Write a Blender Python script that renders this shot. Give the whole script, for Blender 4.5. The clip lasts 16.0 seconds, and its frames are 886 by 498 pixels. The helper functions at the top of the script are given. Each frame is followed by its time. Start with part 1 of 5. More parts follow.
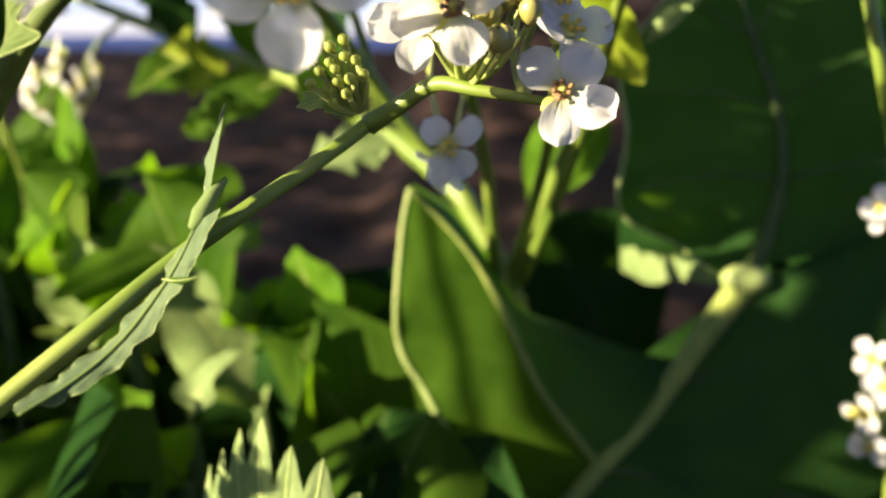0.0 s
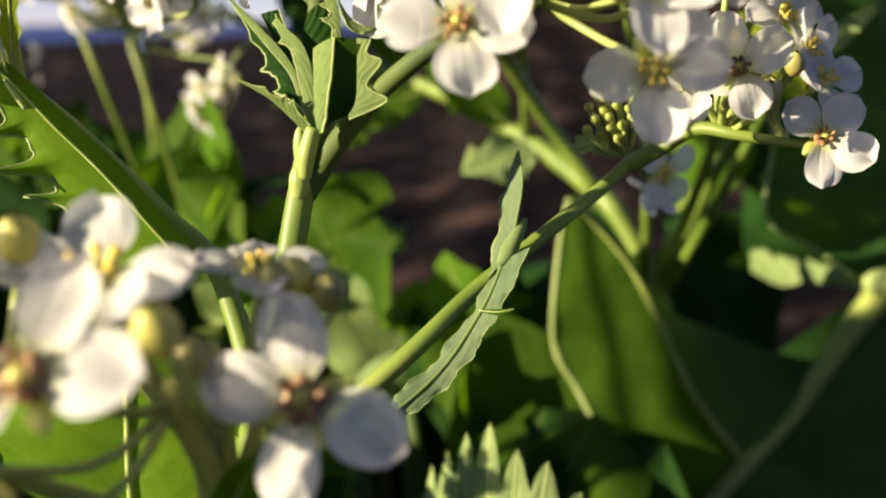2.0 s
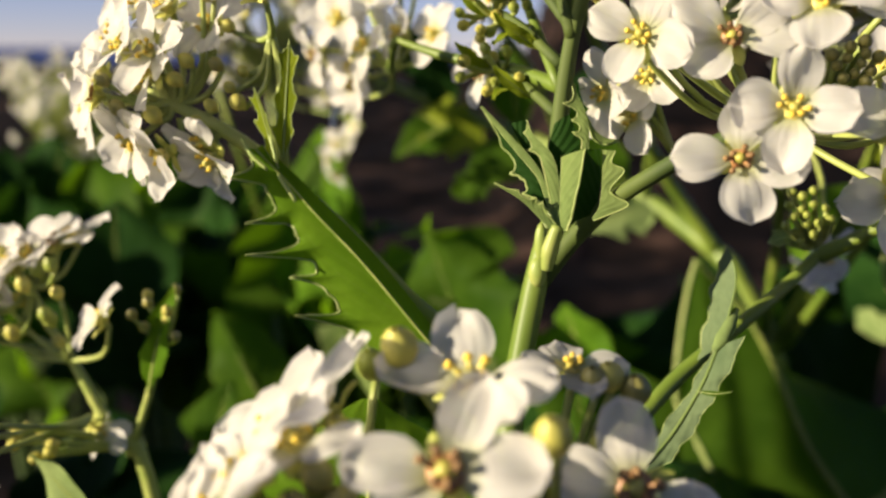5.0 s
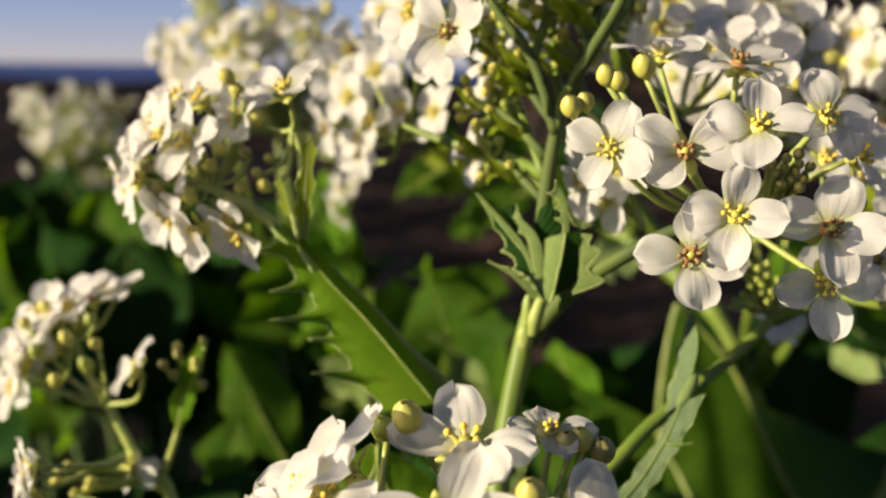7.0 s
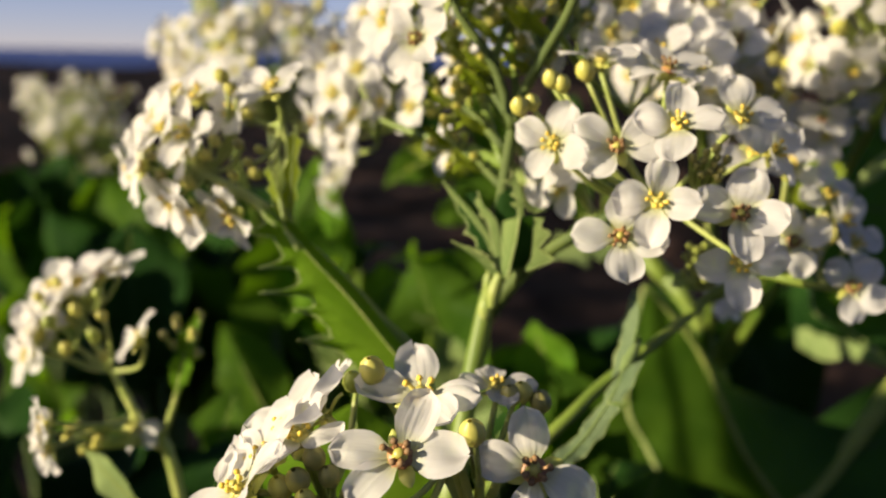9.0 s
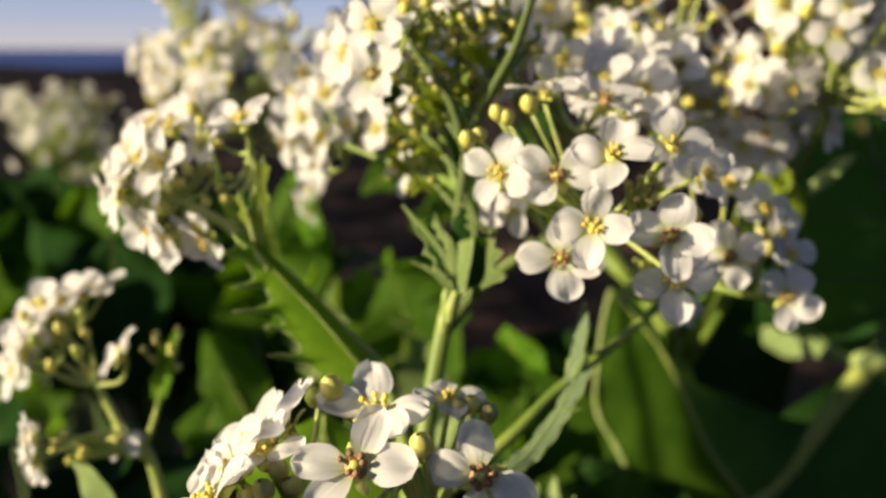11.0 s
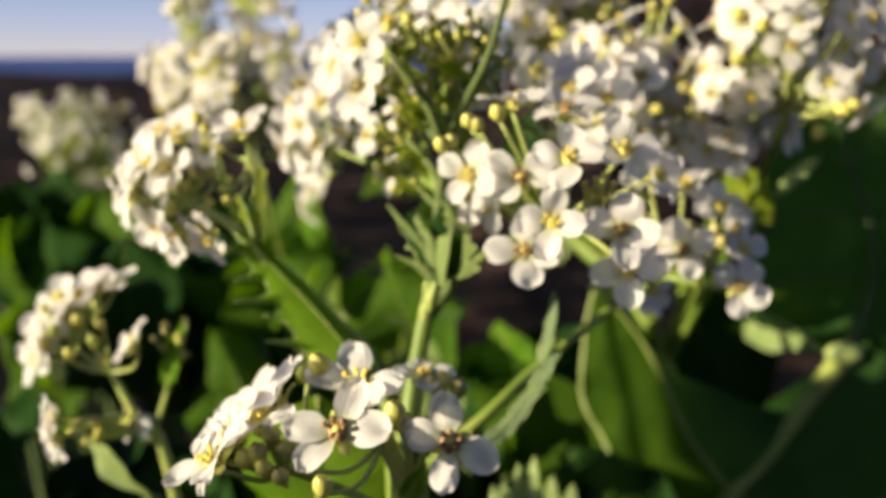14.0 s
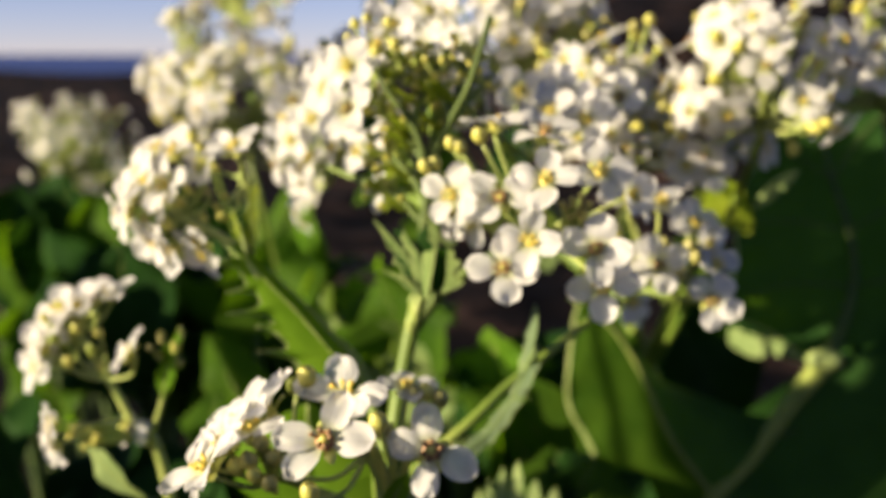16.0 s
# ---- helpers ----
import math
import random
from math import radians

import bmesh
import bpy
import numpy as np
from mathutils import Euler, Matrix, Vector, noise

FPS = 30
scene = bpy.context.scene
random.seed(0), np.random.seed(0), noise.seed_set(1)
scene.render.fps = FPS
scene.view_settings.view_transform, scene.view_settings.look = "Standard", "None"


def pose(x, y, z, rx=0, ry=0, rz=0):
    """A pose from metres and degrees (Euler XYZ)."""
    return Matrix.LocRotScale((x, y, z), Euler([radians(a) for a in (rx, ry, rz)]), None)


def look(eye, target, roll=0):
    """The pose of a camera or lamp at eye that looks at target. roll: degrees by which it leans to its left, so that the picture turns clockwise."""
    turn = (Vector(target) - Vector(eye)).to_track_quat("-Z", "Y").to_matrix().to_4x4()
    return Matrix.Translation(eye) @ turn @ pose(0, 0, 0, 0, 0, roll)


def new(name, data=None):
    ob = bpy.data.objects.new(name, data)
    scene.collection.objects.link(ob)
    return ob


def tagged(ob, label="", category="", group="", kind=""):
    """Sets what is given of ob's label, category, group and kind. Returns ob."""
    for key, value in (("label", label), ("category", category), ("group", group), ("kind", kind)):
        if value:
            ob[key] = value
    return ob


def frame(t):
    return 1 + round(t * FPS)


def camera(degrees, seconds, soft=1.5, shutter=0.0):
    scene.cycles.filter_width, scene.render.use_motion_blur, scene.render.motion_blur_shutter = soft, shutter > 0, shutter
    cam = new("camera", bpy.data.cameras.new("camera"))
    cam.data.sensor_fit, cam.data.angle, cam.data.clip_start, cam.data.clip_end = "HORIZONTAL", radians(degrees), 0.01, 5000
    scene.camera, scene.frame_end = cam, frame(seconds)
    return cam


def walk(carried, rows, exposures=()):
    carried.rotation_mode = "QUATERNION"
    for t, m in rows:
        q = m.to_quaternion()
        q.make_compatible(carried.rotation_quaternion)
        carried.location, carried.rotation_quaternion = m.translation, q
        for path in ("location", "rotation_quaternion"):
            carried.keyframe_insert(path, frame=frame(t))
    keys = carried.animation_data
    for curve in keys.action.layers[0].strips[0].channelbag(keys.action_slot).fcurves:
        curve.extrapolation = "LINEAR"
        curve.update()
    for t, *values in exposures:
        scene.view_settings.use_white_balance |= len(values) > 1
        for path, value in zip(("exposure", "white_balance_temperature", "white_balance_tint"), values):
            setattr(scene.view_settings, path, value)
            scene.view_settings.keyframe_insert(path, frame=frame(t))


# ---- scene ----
cam = camera(44.32, 16.0, 2.1)
PATH = [
    (0, (0.00632, -0.00262, 0.45701), (-0.1012, 1.9591, 0.0827), 0.05),
    (0.5, (-0.00499, -0.00658, 0.45978), (-0.1506, 1.9528, 0.0863), 0.34),
    (1, (-0.01394, -0.01192, 0.46120), (-0.1793, 1.9395, 0.0554), -0.46),
    (1.5, (-0.02029, -0.01654, 0.46494), (-0.2102, 1.9302, 0.0478), -1.02),
    (2, (-0.02472, -0.02022, 0.46692), (-0.2285, 1.9288, 0.0671), -0.63),
    (2.5, (-0.02942, -0.02374, 0.46822), (-0.2460, 1.9267, 0.0824), -0.13),
    (3, (-0.03460, -0.02690, 0.46952), (-0.2683, 1.9244, 0.0985), 0.10),
    (3.5, (-0.04040, -0.02938, 0.47098), (-0.2950, 1.9220, 0.1140), 0.19),
    (4, (-0.04508, -0.03299, 0.47367), (-0.3196, 1.9137, 0.1064), 0.31),
    (4.5, (-0.05025, -0.03596, 0.47621), (-0.3387, 1.9102, 0.1166), 0.21),
    (7, (-0.04736, -0.06292, 0.49225), (-0.3328, 1.8908, 0.1739), 0.66),
    (7.5, (-0.04509, -0.06871, 0.49408), (-0.3291, 1.8857, 0.1782), 0.74),
    (8, (-0.04235, -0.07570, 0.49385), (-0.3252, 1.8760, 0.1608), 1.03),
    (10.5, (-0.03286, -0.09583, 0.50021), (-0.2978, 1.8565, 0.1562), 0.51),
    (11, (-0.03039, -0.09911, 0.50245), (-0.2898, 1.8533, 0.1546), 0.19),
    (11.5, (-0.02748, -0.10357, 0.50332), (-0.2884, 1.8486, 0.1557), 0.30),
    (12, (-0.02405, -0.10958, 0.50296), (-0.2872, 1.8395, 0.1398), -0.05),
    (12.5, (-0.02219, -0.11264, 0.50224), (-0.2937, 1.8386, 0.1572), -0.27),
    (13, (-0.02179, -0.11713, 0.50218), (-0.2967, 1.8341, 0.1598), 0.09),
    (13.5, (-0.02109, -0.11901, 0.50457), (-0.2990, 1.8304, 0.1544), 0.05),
    (14, (-0.02049, -0.12188, 0.50434), (-0.2983, 1.8295, 0.1653), -0.13),
    (14.5, (-0.01965, -0.12259, 0.50508), (-0.2929, 1.8276, 0.1558), -0.15),
    (15, (-0.01819, -0.12367, 0.50730), (-0.2867, 1.8234, 0.1372), 0.00),
    (15.5, (-0.01610, -0.12987, 0.50813), (-0.2914, 1.8186, 0.1508), -0.01),
    (16, (-0.01624, -0.13145, 0.50991), (-0.2882, 1.8205, 0.1696), 0.04),
]
walk(cam, [(t, look(eye, target, roll)) for t, eye, target, roll in PATH],
     [(0, 2.16), (1.0, 1.98), (1.5, 1.78), (2.2, 1.60), (3.0, 1.47), (4.5, 1.27), (7, 1.12), (11, 1.28), (16, 1.44)])
# a close-up lens with a shallow field, set once
cam.data.dof.use_dof = True
cam.data.dof.focus_distance = 0.150
cam.data.dof.aperture_fstop = 18.0

# ---- light: a low warm sun from the side over the sea, clear sky ----
SUN_TO = Vector((-0.835, -0.468, 0.28)).normalized()
world = bpy.data.worlds.new("sky")
scene.world = world
world.use_nodes = True
wn = world.node_tree.nodes
sky = wn.new("ShaderNodeTexSky")
sky.sky_type = "NISHITA"
sky.sun_disc = False
sky.dust_density, sky.ozone_density, sky.air_density = 0.0, 3.0, 0.62
sky.sun_elevation = math.asin(SUN_TO.z)
sky.sun_rotation = math.atan2(SUN_TO.x, SUN_TO.y)
tint = wn.new("ShaderNodeMix")
tint.data_type, tint.blend_type = "RGBA", "MULTIPLY"
tint.inputs["Factor"].default_value, tint.inputs["B"].default_value = 1.0, (1.22, 0.91, 1.0, 1)
world.node_tree.links.new(sky.outputs[0], tint.inputs["A"])
world.node_tree.links.new(tint.outputs["Result"], wn["Background"].inputs[0])
wn["Background"].inputs[1].default_value = 0.046
sun_data = bpy.data.lights.new("sun", "SUN")
sun_data.energy, sun_data.angle, sun_data.color = 5.0, radians(0.5), (1.0, 0.842, 0.59)
sun = new("sun", sun_data)
sun.matrix_world = look(SUN_TO * 5, (0, 0, 0))


# ---- materials ----
def nodes_of(name):
    m = bpy.data.materials.new(name)
    m.use_nodes = True
    nt = m.node_tree
    return m, nt, nt.nodes, nt.links, nt.nodes["Principled BSDF"]


def noise_node(nt, scale, detail=4.0, coord="Object", stretch=None):
    tc = nt.nodes.new("ShaderNodeTexCoord")
    mp = nt.nodes.new("ShaderNodeMapping")
    if stretch:
        mp.inputs["Scale"].default_value = stretch
    n = nt.nodes.new("ShaderNodeTexNoise")
    n.inputs["Scale"].default_value, n.inputs["Detail"].default_value = scale, detail
    nt.links.new(tc.outputs[coord], mp.inputs[0])
    nt.links.new(mp.outputs[0], n.inputs["Vector"])
    return n


def ramp_node(nt, source, stops):
    r = nt.nodes.new("ShaderNodeValToRGB")
    while len(r.color_ramp.elements) < len(stops):
        r.color_ramp.elements.new(0.5)
    for e, (p, c) in zip(r.color_ramp.elements, stops):
        e.position, e.color = p, (*c, 1)
    nt.links.new(source, r.inputs[0])
    return r


def mix_node(nt, fac, a, b, mode="MIX"):
    m = nt.nodes.new("ShaderNodeMix")
    m.data_type, m.blend_type = "RGBA", mode
    for sock, v in ((m.inputs["Factor"], fac), (m.inputs["A"], a), (m.inputs["B"], b)):
        if hasattr(v, "is_linked"):
            nt.links.new(v, sock)
        elif isinstance(v, tuple):
            sock.default_value = (*v, 1)
        else:
            sock.default_value = v
    return m.outputs["Result"]


def math_node(nt, op, a, b=0.0, c=0.0):
    m = nt.nodes.new("ShaderNodeMath")
    m.operation = op
    for sock, v in zip(m.inputs, (a, b, c)):
        if hasattr(v, "is_linked"):
            nt.links.new(v, sock)
        else:
            sock.default_value = v
    return m.outputs[0]


def bump_to(nt, bsdf, height, strength, distance):
    b = nt.nodes.new("ShaderNodeBump")
    b.inputs["Strength"].default_value, b.inputs["Distance"].default_value = strength, distance
    nt.links.new(height, b.inputs["Height"])
    nt.links.new(b.outputs[0], bsdf.inputs["Normal"])
    return b


def thin(nt, bsdf, colour, weight):
    """Let a thin sheet pass light: the surface and its glow from behind."""
    tr = nt.nodes.new("ShaderNodeBsdfTranslucent")
    if hasattr(colour, "is_linked"):
        nt.links.new(colour, tr.inputs[0])
    else:
        tr.inputs[0].default_value = (*colour, 1)
    mx = nt.nodes.new("ShaderNodeMixShader")
    mx.inputs[0].default_value = weight
    nt.links.new(bsdf.outputs[0], mx.inputs[1])
    nt.links.new(tr.outputs[0], mx.inputs[2])
    nt.links.new(mx.outputs[0], nt.nodes["Material Output"].inputs[0])


def plain(name, stops, scale, rough=0.5, bump=0.2, dist=0.0003, stretch=None, glow=None, detail=4.0):
    m, nt, nodes, links, b = nodes_of(name)
    n = noise_node(nt, scale, detail, "Object", stretch)
    r = ramp_node(nt, n.outputs[0], stops)
    links.new(r.outputs[0], b.inputs["Base Color"])
    b.inputs["Roughness"].default_value = rough
    bump_to(nt, b, n.outputs[0], bump, dist)
    if glow:
        thin(nt, b, glow[0], glow[1])
    return m


def petal_material(name, white, claw):
    m, nt, nodes, links, b = nodes_of(name)
    uv = nodes.new("ShaderNodeUVMap")
    sep = nodes.new("ShaderNodeSeparateXYZ")
    links.new(uv.outputs[0], sep.inputs[0])
    # fine veins that fan out along the petal
    n = noise_node(nt, 1.0, 3.0, "UV", (2.0, 16.0, 1.0))
    veins = ramp_node(nt, n.outputs[0], ((0.36, (0.80, 0.78, 0.76)), (0.5, (1, 1, 1))))
    base = ramp_node(nt, sep.outputs[0], ((0.08, claw), (0.38, white)))
    col = mix_node(nt, 0.14, base.outputs[0], veins.outputs[0], "MULTIPLY")
    blot = noise_node(nt, 350.0, 2.0)
    tint = ramp_node(nt, blot.outputs[0], ((0.3, (0.95, 0.93, 0.93)), (0.7, (1, 1, 1))))
    col = mix_node(nt, 1.0, col, tint.outputs[0], "MULTIPLY")
    links.new(col, b.inputs["Base Color"])
    b.inputs["Roughness"].default_value = 0.55
    b.inputs["Specular IOR Level"].default_value = 0.3
    bump_to(nt, b, n.outputs[0], 0.30, 0.0004)
    thin(nt, b, col, 0.52)
    # petals are thin enough to let some sun straight through
    out = nodes["Material Output"]
    clear = nodes.new("ShaderNodeBsdfTransparent")
    both = nodes.new("ShaderNodeMixShader")
    both.inputs[0].default_value = 0.10
    links.new(out.inputs[0].links[0].from_socket, both.inputs[1])
    links.new(clear.outputs[0], both.inputs[2])
    links.new(both.outputs[0], out.inputs[0])
    return m


def leaf_material(name, dark, light, vein, glow, weight=0.35, rough=0.5, relief=0.0012, side_vein=0.25, gloss=0.02):
    m, nt, nodes, links, b = nodes_of(name)
    uv = nodes.new("ShaderNodeUVMap")
    sep = nodes.new("ShaderNodeSeparateXYZ")
    links.new(uv.outputs[0], sep.inputs[0])
    across = math_node(nt, "ABSOLUTE", math_node(nt, "SUBTRACT", sep.outputs[1], 0.5))
    wob = noise_node(nt, 40.0, 3.0)
    run = math_node(nt, "SUBTRACT", math_node(nt, "MULTIPLY", sep.outputs[0], 7.0), math_node(nt, "MULTIPLY", across, 5.0))
    run = math_node(nt, "ADD", run, math_node(nt, "MULTIPLY", wob.outputs[0], 0.8))
    saw = math_node(nt, "ABSOLUTE", math_node(nt, "SUBTRACT", math_node(nt, "FRACT", run), 0.5))
    side = math_node(nt, "LESS_THAN", saw, 0.035)
    mid = math_node(nt, "LESS_THAN", across, 0.012)
    lines = math_node(nt, "MAXIMUM", math_node(nt, "MULTIPLY", side, side_vein), mid)
    n = noise_node(nt, 60.0, 6.0)
    col = ramp_node(nt, n.outputs[0], ((0.32, dark), (0.68, light)))
    fine = noise_node(nt, 900.0, 3.0)
    f2 = ramp_node(nt, fine.outputs[0], ((0.3, (0.82, 0.82, 0.82)), (0.7, (1, 1, 1))))
    c = mix_node(nt, 1.0, col.outputs[0], f2.outputs[0], "MULTIPLY")
    c = mix_node(nt, lines, c, vein)
    links.new(c, b.inputs["Base Color"])
    b.inputs["Roughness"].default_value = rough
    b.inputs["Specular IOR Level"].default_value = gloss
    h = math_node(nt, "ADD", math_node(nt, "MULTIPLY", saw, 0.6), math_node(nt, "MULTIPLY", n.outputs[0], 0.7))
    bump_to(nt, b, h, 0.4, relief)
    g = mix_node(nt, lines, glow, vein)
    thin(nt, b, g, weight)
    return m


PETAL = petal_material("petal_white", (0.755, 0.745, 0.72), (0.62, 0.66, 0.30))
SEPAL = plain("sepal_green", ((0.3, (0.36, 0.42, 0.08)), (0.7, (0.58, 0.55, 0.14))), 300, 0.5, 0.2, glow=((0.5, 0.5, 0.1), 0.25))
BUD = plain("bud_yellow_green", ((0.3, (0.40, 0.41, 0.075)), (0.7, (0.66, 0.58, 0.14))), 260, 0.45, 0.3, glow=((0.55, 0.5, 0.1), 0.2))
BUD_DARK = plain("bud_olive", ((0.3, (0.17, 0.175, 0.040)), (0.7, (0.36, 0.31, 0.09))), 260, 0.45, 0.3)
BUD_GREEN = plain("bud_green", ((0.3, (0.22, 0.29, 0.045)), (0.7, (0.42, 0.44, 0.10))), 260, 0.45, 0.3, glow=((0.5, 0.55, 0.08), 0.2))
PISTIL = plain("pistil_green", ((0.3, (0.30, 0.30, 0.05)), (0.7, (0.48, 0.42, 0.09))), 500, 0.4)
FILAMENT = plain("filament_lime", ((0.3, (0.50, 0.44, 0.09)), (0.7, (0.70, 0.60, 0.18))), 500, 0.5)
ANTHER = plain("anther_yellow", ((0.3, (0.54, 0.37, 0.04)), (0.7, (0.76, 0.57, 0.07))), 800, 0.7)
RUST = plain("filament_rust", ((0.3, (0.22, 0.085, 0.035)), (0.7, (0.40, 0.22, 0.08))), 500, 0.5)
ANTHER_DARK = plain("anther_brown", ((0.3, (0.11, 0.058, 0.025)), (0.7, (0.28, 0.165, 0.06))), 800, 0.7)
STEM = plain("stem_pale_green", ((0.30, (0.080, 0.140, 0.014)), (0.55, (0.155, 0.215, 0.028)), (0.75, (0.26, 0.30, 0.06))), 70, 0.5, 0.35, 0.0004, (1, 1, 0.18), glow=((0.26, 0.34, 0.05), 0.10))
# darker stem green: the shade on the upper stems is put into the colour
STEM_SHADED = plain("stem_shaded_green", ((0.3, (0.032, 0.058, 0.006)), (0.7, (0.080, 0.112, 0.014))), 150, 0.75, 0.25, stretch=(1, 1, 0.2))
STALK = plain("stalk_green", ((0.3, (0.25, 0.33, 0.07)), (0.7, (0.42, 0.45, 0.14))), 220, 0.45, 0.2, glow=((0.4, 0.45, 0.08), 0.2))
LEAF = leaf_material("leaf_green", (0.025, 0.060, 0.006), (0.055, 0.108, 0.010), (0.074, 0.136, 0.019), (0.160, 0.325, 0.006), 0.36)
# bluish waxy green, kept darker for the shaded parts of the huge leaf
LEAF_WAXY_SHADED = leaf_material("leaf_waxy_shaded", (0.018, 0.053, 0.012), (0.035, 0.087, 0.018), (0.046, 0.100, 0.023), (0.14, 0.30, 0.008), 0.36, 0.5, 0.0012, 0.2, 0.06)
# lit copy of the leaf green: sunlight put into a brighter base colour
LEAF_LIT = leaf_material("leaf_lit_green", (0.062, 0.150, 0.009), (0.115, 0.22, 0.018), (0.145, 0.245, 0.028), (0.27, 0.46, 0.01), 0.45, 0.5, 0.0006, 0.08)
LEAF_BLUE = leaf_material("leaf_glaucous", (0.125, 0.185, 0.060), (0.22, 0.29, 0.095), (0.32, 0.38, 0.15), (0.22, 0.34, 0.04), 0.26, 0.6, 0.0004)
# shaded copy of the leaf green: shade put into a darker base colour
LEAF_SHADED = leaf_material("leaf_shaded_green", (0.009, 0.030, 0.006), (0.018, 0.050, 0.009), (0.030, 0.064, 0.015), (0.038, 0.105, 0.006), 0.20, 0.55)
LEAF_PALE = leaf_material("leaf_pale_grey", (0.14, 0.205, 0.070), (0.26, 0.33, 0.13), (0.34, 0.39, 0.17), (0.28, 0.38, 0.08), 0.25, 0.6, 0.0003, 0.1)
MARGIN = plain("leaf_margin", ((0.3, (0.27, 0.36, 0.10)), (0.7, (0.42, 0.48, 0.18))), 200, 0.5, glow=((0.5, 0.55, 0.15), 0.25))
LEAF_YELLOW = leaf_material("leaf_yellow_green", (0.15, 0.215, 0.014), (0.26, 0.31, 0.026), (0.34, 0.38, 0.05), (0.40, 0.48, 0.02), 0.4, 0.5, 0.0004, 0.1)
LEAF_GREY = leaf_material("leaf_blue_grey", (0.082, 0.125, 0.064), (0.160, 0.212, 0.108), (0.20, 0.25, 0.13), (0.12, 0.18, 0.04), 0.22, 0.6, 0.0004, 0.1)
LEAF_SPINY = leaf_material("leaf_stem_green", (0.080, 0.170, 0.009), (0.145, 0.250, 0.018), (0.20, 0.30, 0.04), (0.28, 0.48, 0.01), 0.4, 0.5, 0.0006, 0.2)
LEAF_STALK = plain("leaf_stalk_green", ((0.3, (0.035, 0.068, 0.010)), (0.7, (0.075, 0.115, 0.022))), 120, 0.85)
RIB = plain("leaf_rib", ((0.3, (0.13, 0.175, 0.028)), (0.7, (0.22, 0.255, 0.05))), 120, 0.85)


def soil_material():
    m, nt, nodes, links, b = nodes_of("soil")
    big = noise_node(nt, 1.3, 5.0)
    mid = noise_node(nt, 5.0, 9.0)
    col = ramp_node(nt, mid.outputs[0], ((0.42, (0.003, 0.0025, 0.003)), (0.54, (0.010, 0.007, 0.007)), (0.68, (0.070, 0.046, 0.038))))
    patch = ramp_node(nt, big.outputs[0], ((0.38, (0.35, 0.33, 0.35)), (0.62, (1.2, 1.1, 1.0))))
    links.new(mix_node(nt, 1.0, col.outputs[0], patch.outputs[0], "MULTIPLY"), b.inputs["Base Color"])
    b.inputs["Roughness"].default_value = 0.95
    b.inputs["Specular IOR Level"].default_value = 0.05
    bump_to(nt, b, mid.outputs[0], 0.8, 0.05)
    return m


def sea_material():
    m, nt, nodes, links, b = nodes_of("sea_water")
    n = noise_node(nt, 0.6, 5.0, "Object", (0.25, 1.0, 1.0))
    col = ramp_node(nt, n.outputs[0], ((0.3, (0.012, 0.024, 0.12)), (0.7, (0.025, 0.045, 0.17))))
    links.new(col.outputs[0], b.inputs["Base Color"])
    b.inputs["Roughness"].default_value = 0.4
    b.inputs["Specular IOR Level"].default_value = 0.25
    bump_to(nt, b, n.outputs[0], 0.7, 0.5)
    return m


SOIL, SEA = soil_material(), sea_material()


# ---- mesh builders ----
def mesh_from(name, bm, materials):
    me = bpy.data.meshes.new(name)
    bm.normal_update()
    bm.to_mesh(me)
    bm.free()
    for f in me.polygons:
        f.use_smooth = True
    for mt in materials:
        me.materials.append(mt)
    return me


def put(name, me, parent=None, m=None, label=""):
    ob = new(name, me)
    if parent:
        ob.parent = parent
    if m is not None:
        ob.matrix_basis = m
    return tagged(ob, label)


def part(name, bm, material, parent, label=""):
    mats = material if isinstance(material, (list, tuple)) else [material]
    return put(name, mesh_from(name, bm, mats), parent, None, label)


def spline(points, steps=6):
    """A smooth line through the points."""
    p = [Vector(q) for q in points]
    p = [2 * p[0] - p[1], *p, 2 * p[-1] - p[-2]]
    out = []
    for a, b, c, d in zip(p, p[1:], p[2:], p[3:]):
        for k in range(steps):
            t = k / steps
            out.append(0.5 * (2 * b + (c - a) * t + (2 * a - 5 * b + 4 * c - d) * t * t + (3 * b - a - 3 * c + d) * t ** 3))
    out.append(p[-2])
    return out


def add_tube(bm, points, radii, sides=8, steps=6, cap=True, slot=0, ridge=0.0):
    line = spline(points, steps)
    rings, side = [], None
    for i, q in enumerate(line):
        way = (line[min(i + 1, len(line) - 1)] - line[max(i - 1, 0)]).normalized()
        if side is None:
            side = way.orthogonal().normalized()
        side = (side - way * side.dot(way)).normalized()
        up = way.cross(side)
        f = i / (len(line) - 1) * (len(radii) - 1)
        k = min(int(f), len(radii) - 2)
        r = radii[k] + (radii[k + 1] - radii[k]) * (f - k)
        ring = []
        for s in range(sides):
            a = 2 * math.pi * s / sides
            rr = r * (1 + ridge * math.cos(5 * a + 0.3 * i))
            ring.append(bm.verts.new(q + side * math.cos(a) * rr + up * math.sin(a) * rr))
        rings.append(ring)
    for a, b in zip(rings, rings[1:]):
        for s in range(sides):
            f = bm.faces.new((a[s], a[(s + 1) % sides], b[(s + 1) % sides], b[s]))
            f.material_index = slot
    if cap:
        bm.faces.new(rings[-1]).material_index = slot
        bm.faces.new(list(reversed(rings[0]))).material_index = slot


def tube(points, radii, sides=8, steps=6, ridge=0.0):
    bm = bmesh.new()
    add_tube(bm, points, radii, sides, steps, ridge=ridge)
    return bm


def add_ball(bm, centre, radius, scale=(1, 1, 1), slot=0, u=8, v=5, turn=None):
    m = Matrix.Translation(centre) @ (turn.to_4x4() if turn else Matrix()) @ Matrix.Diagonal((*scale, 1))
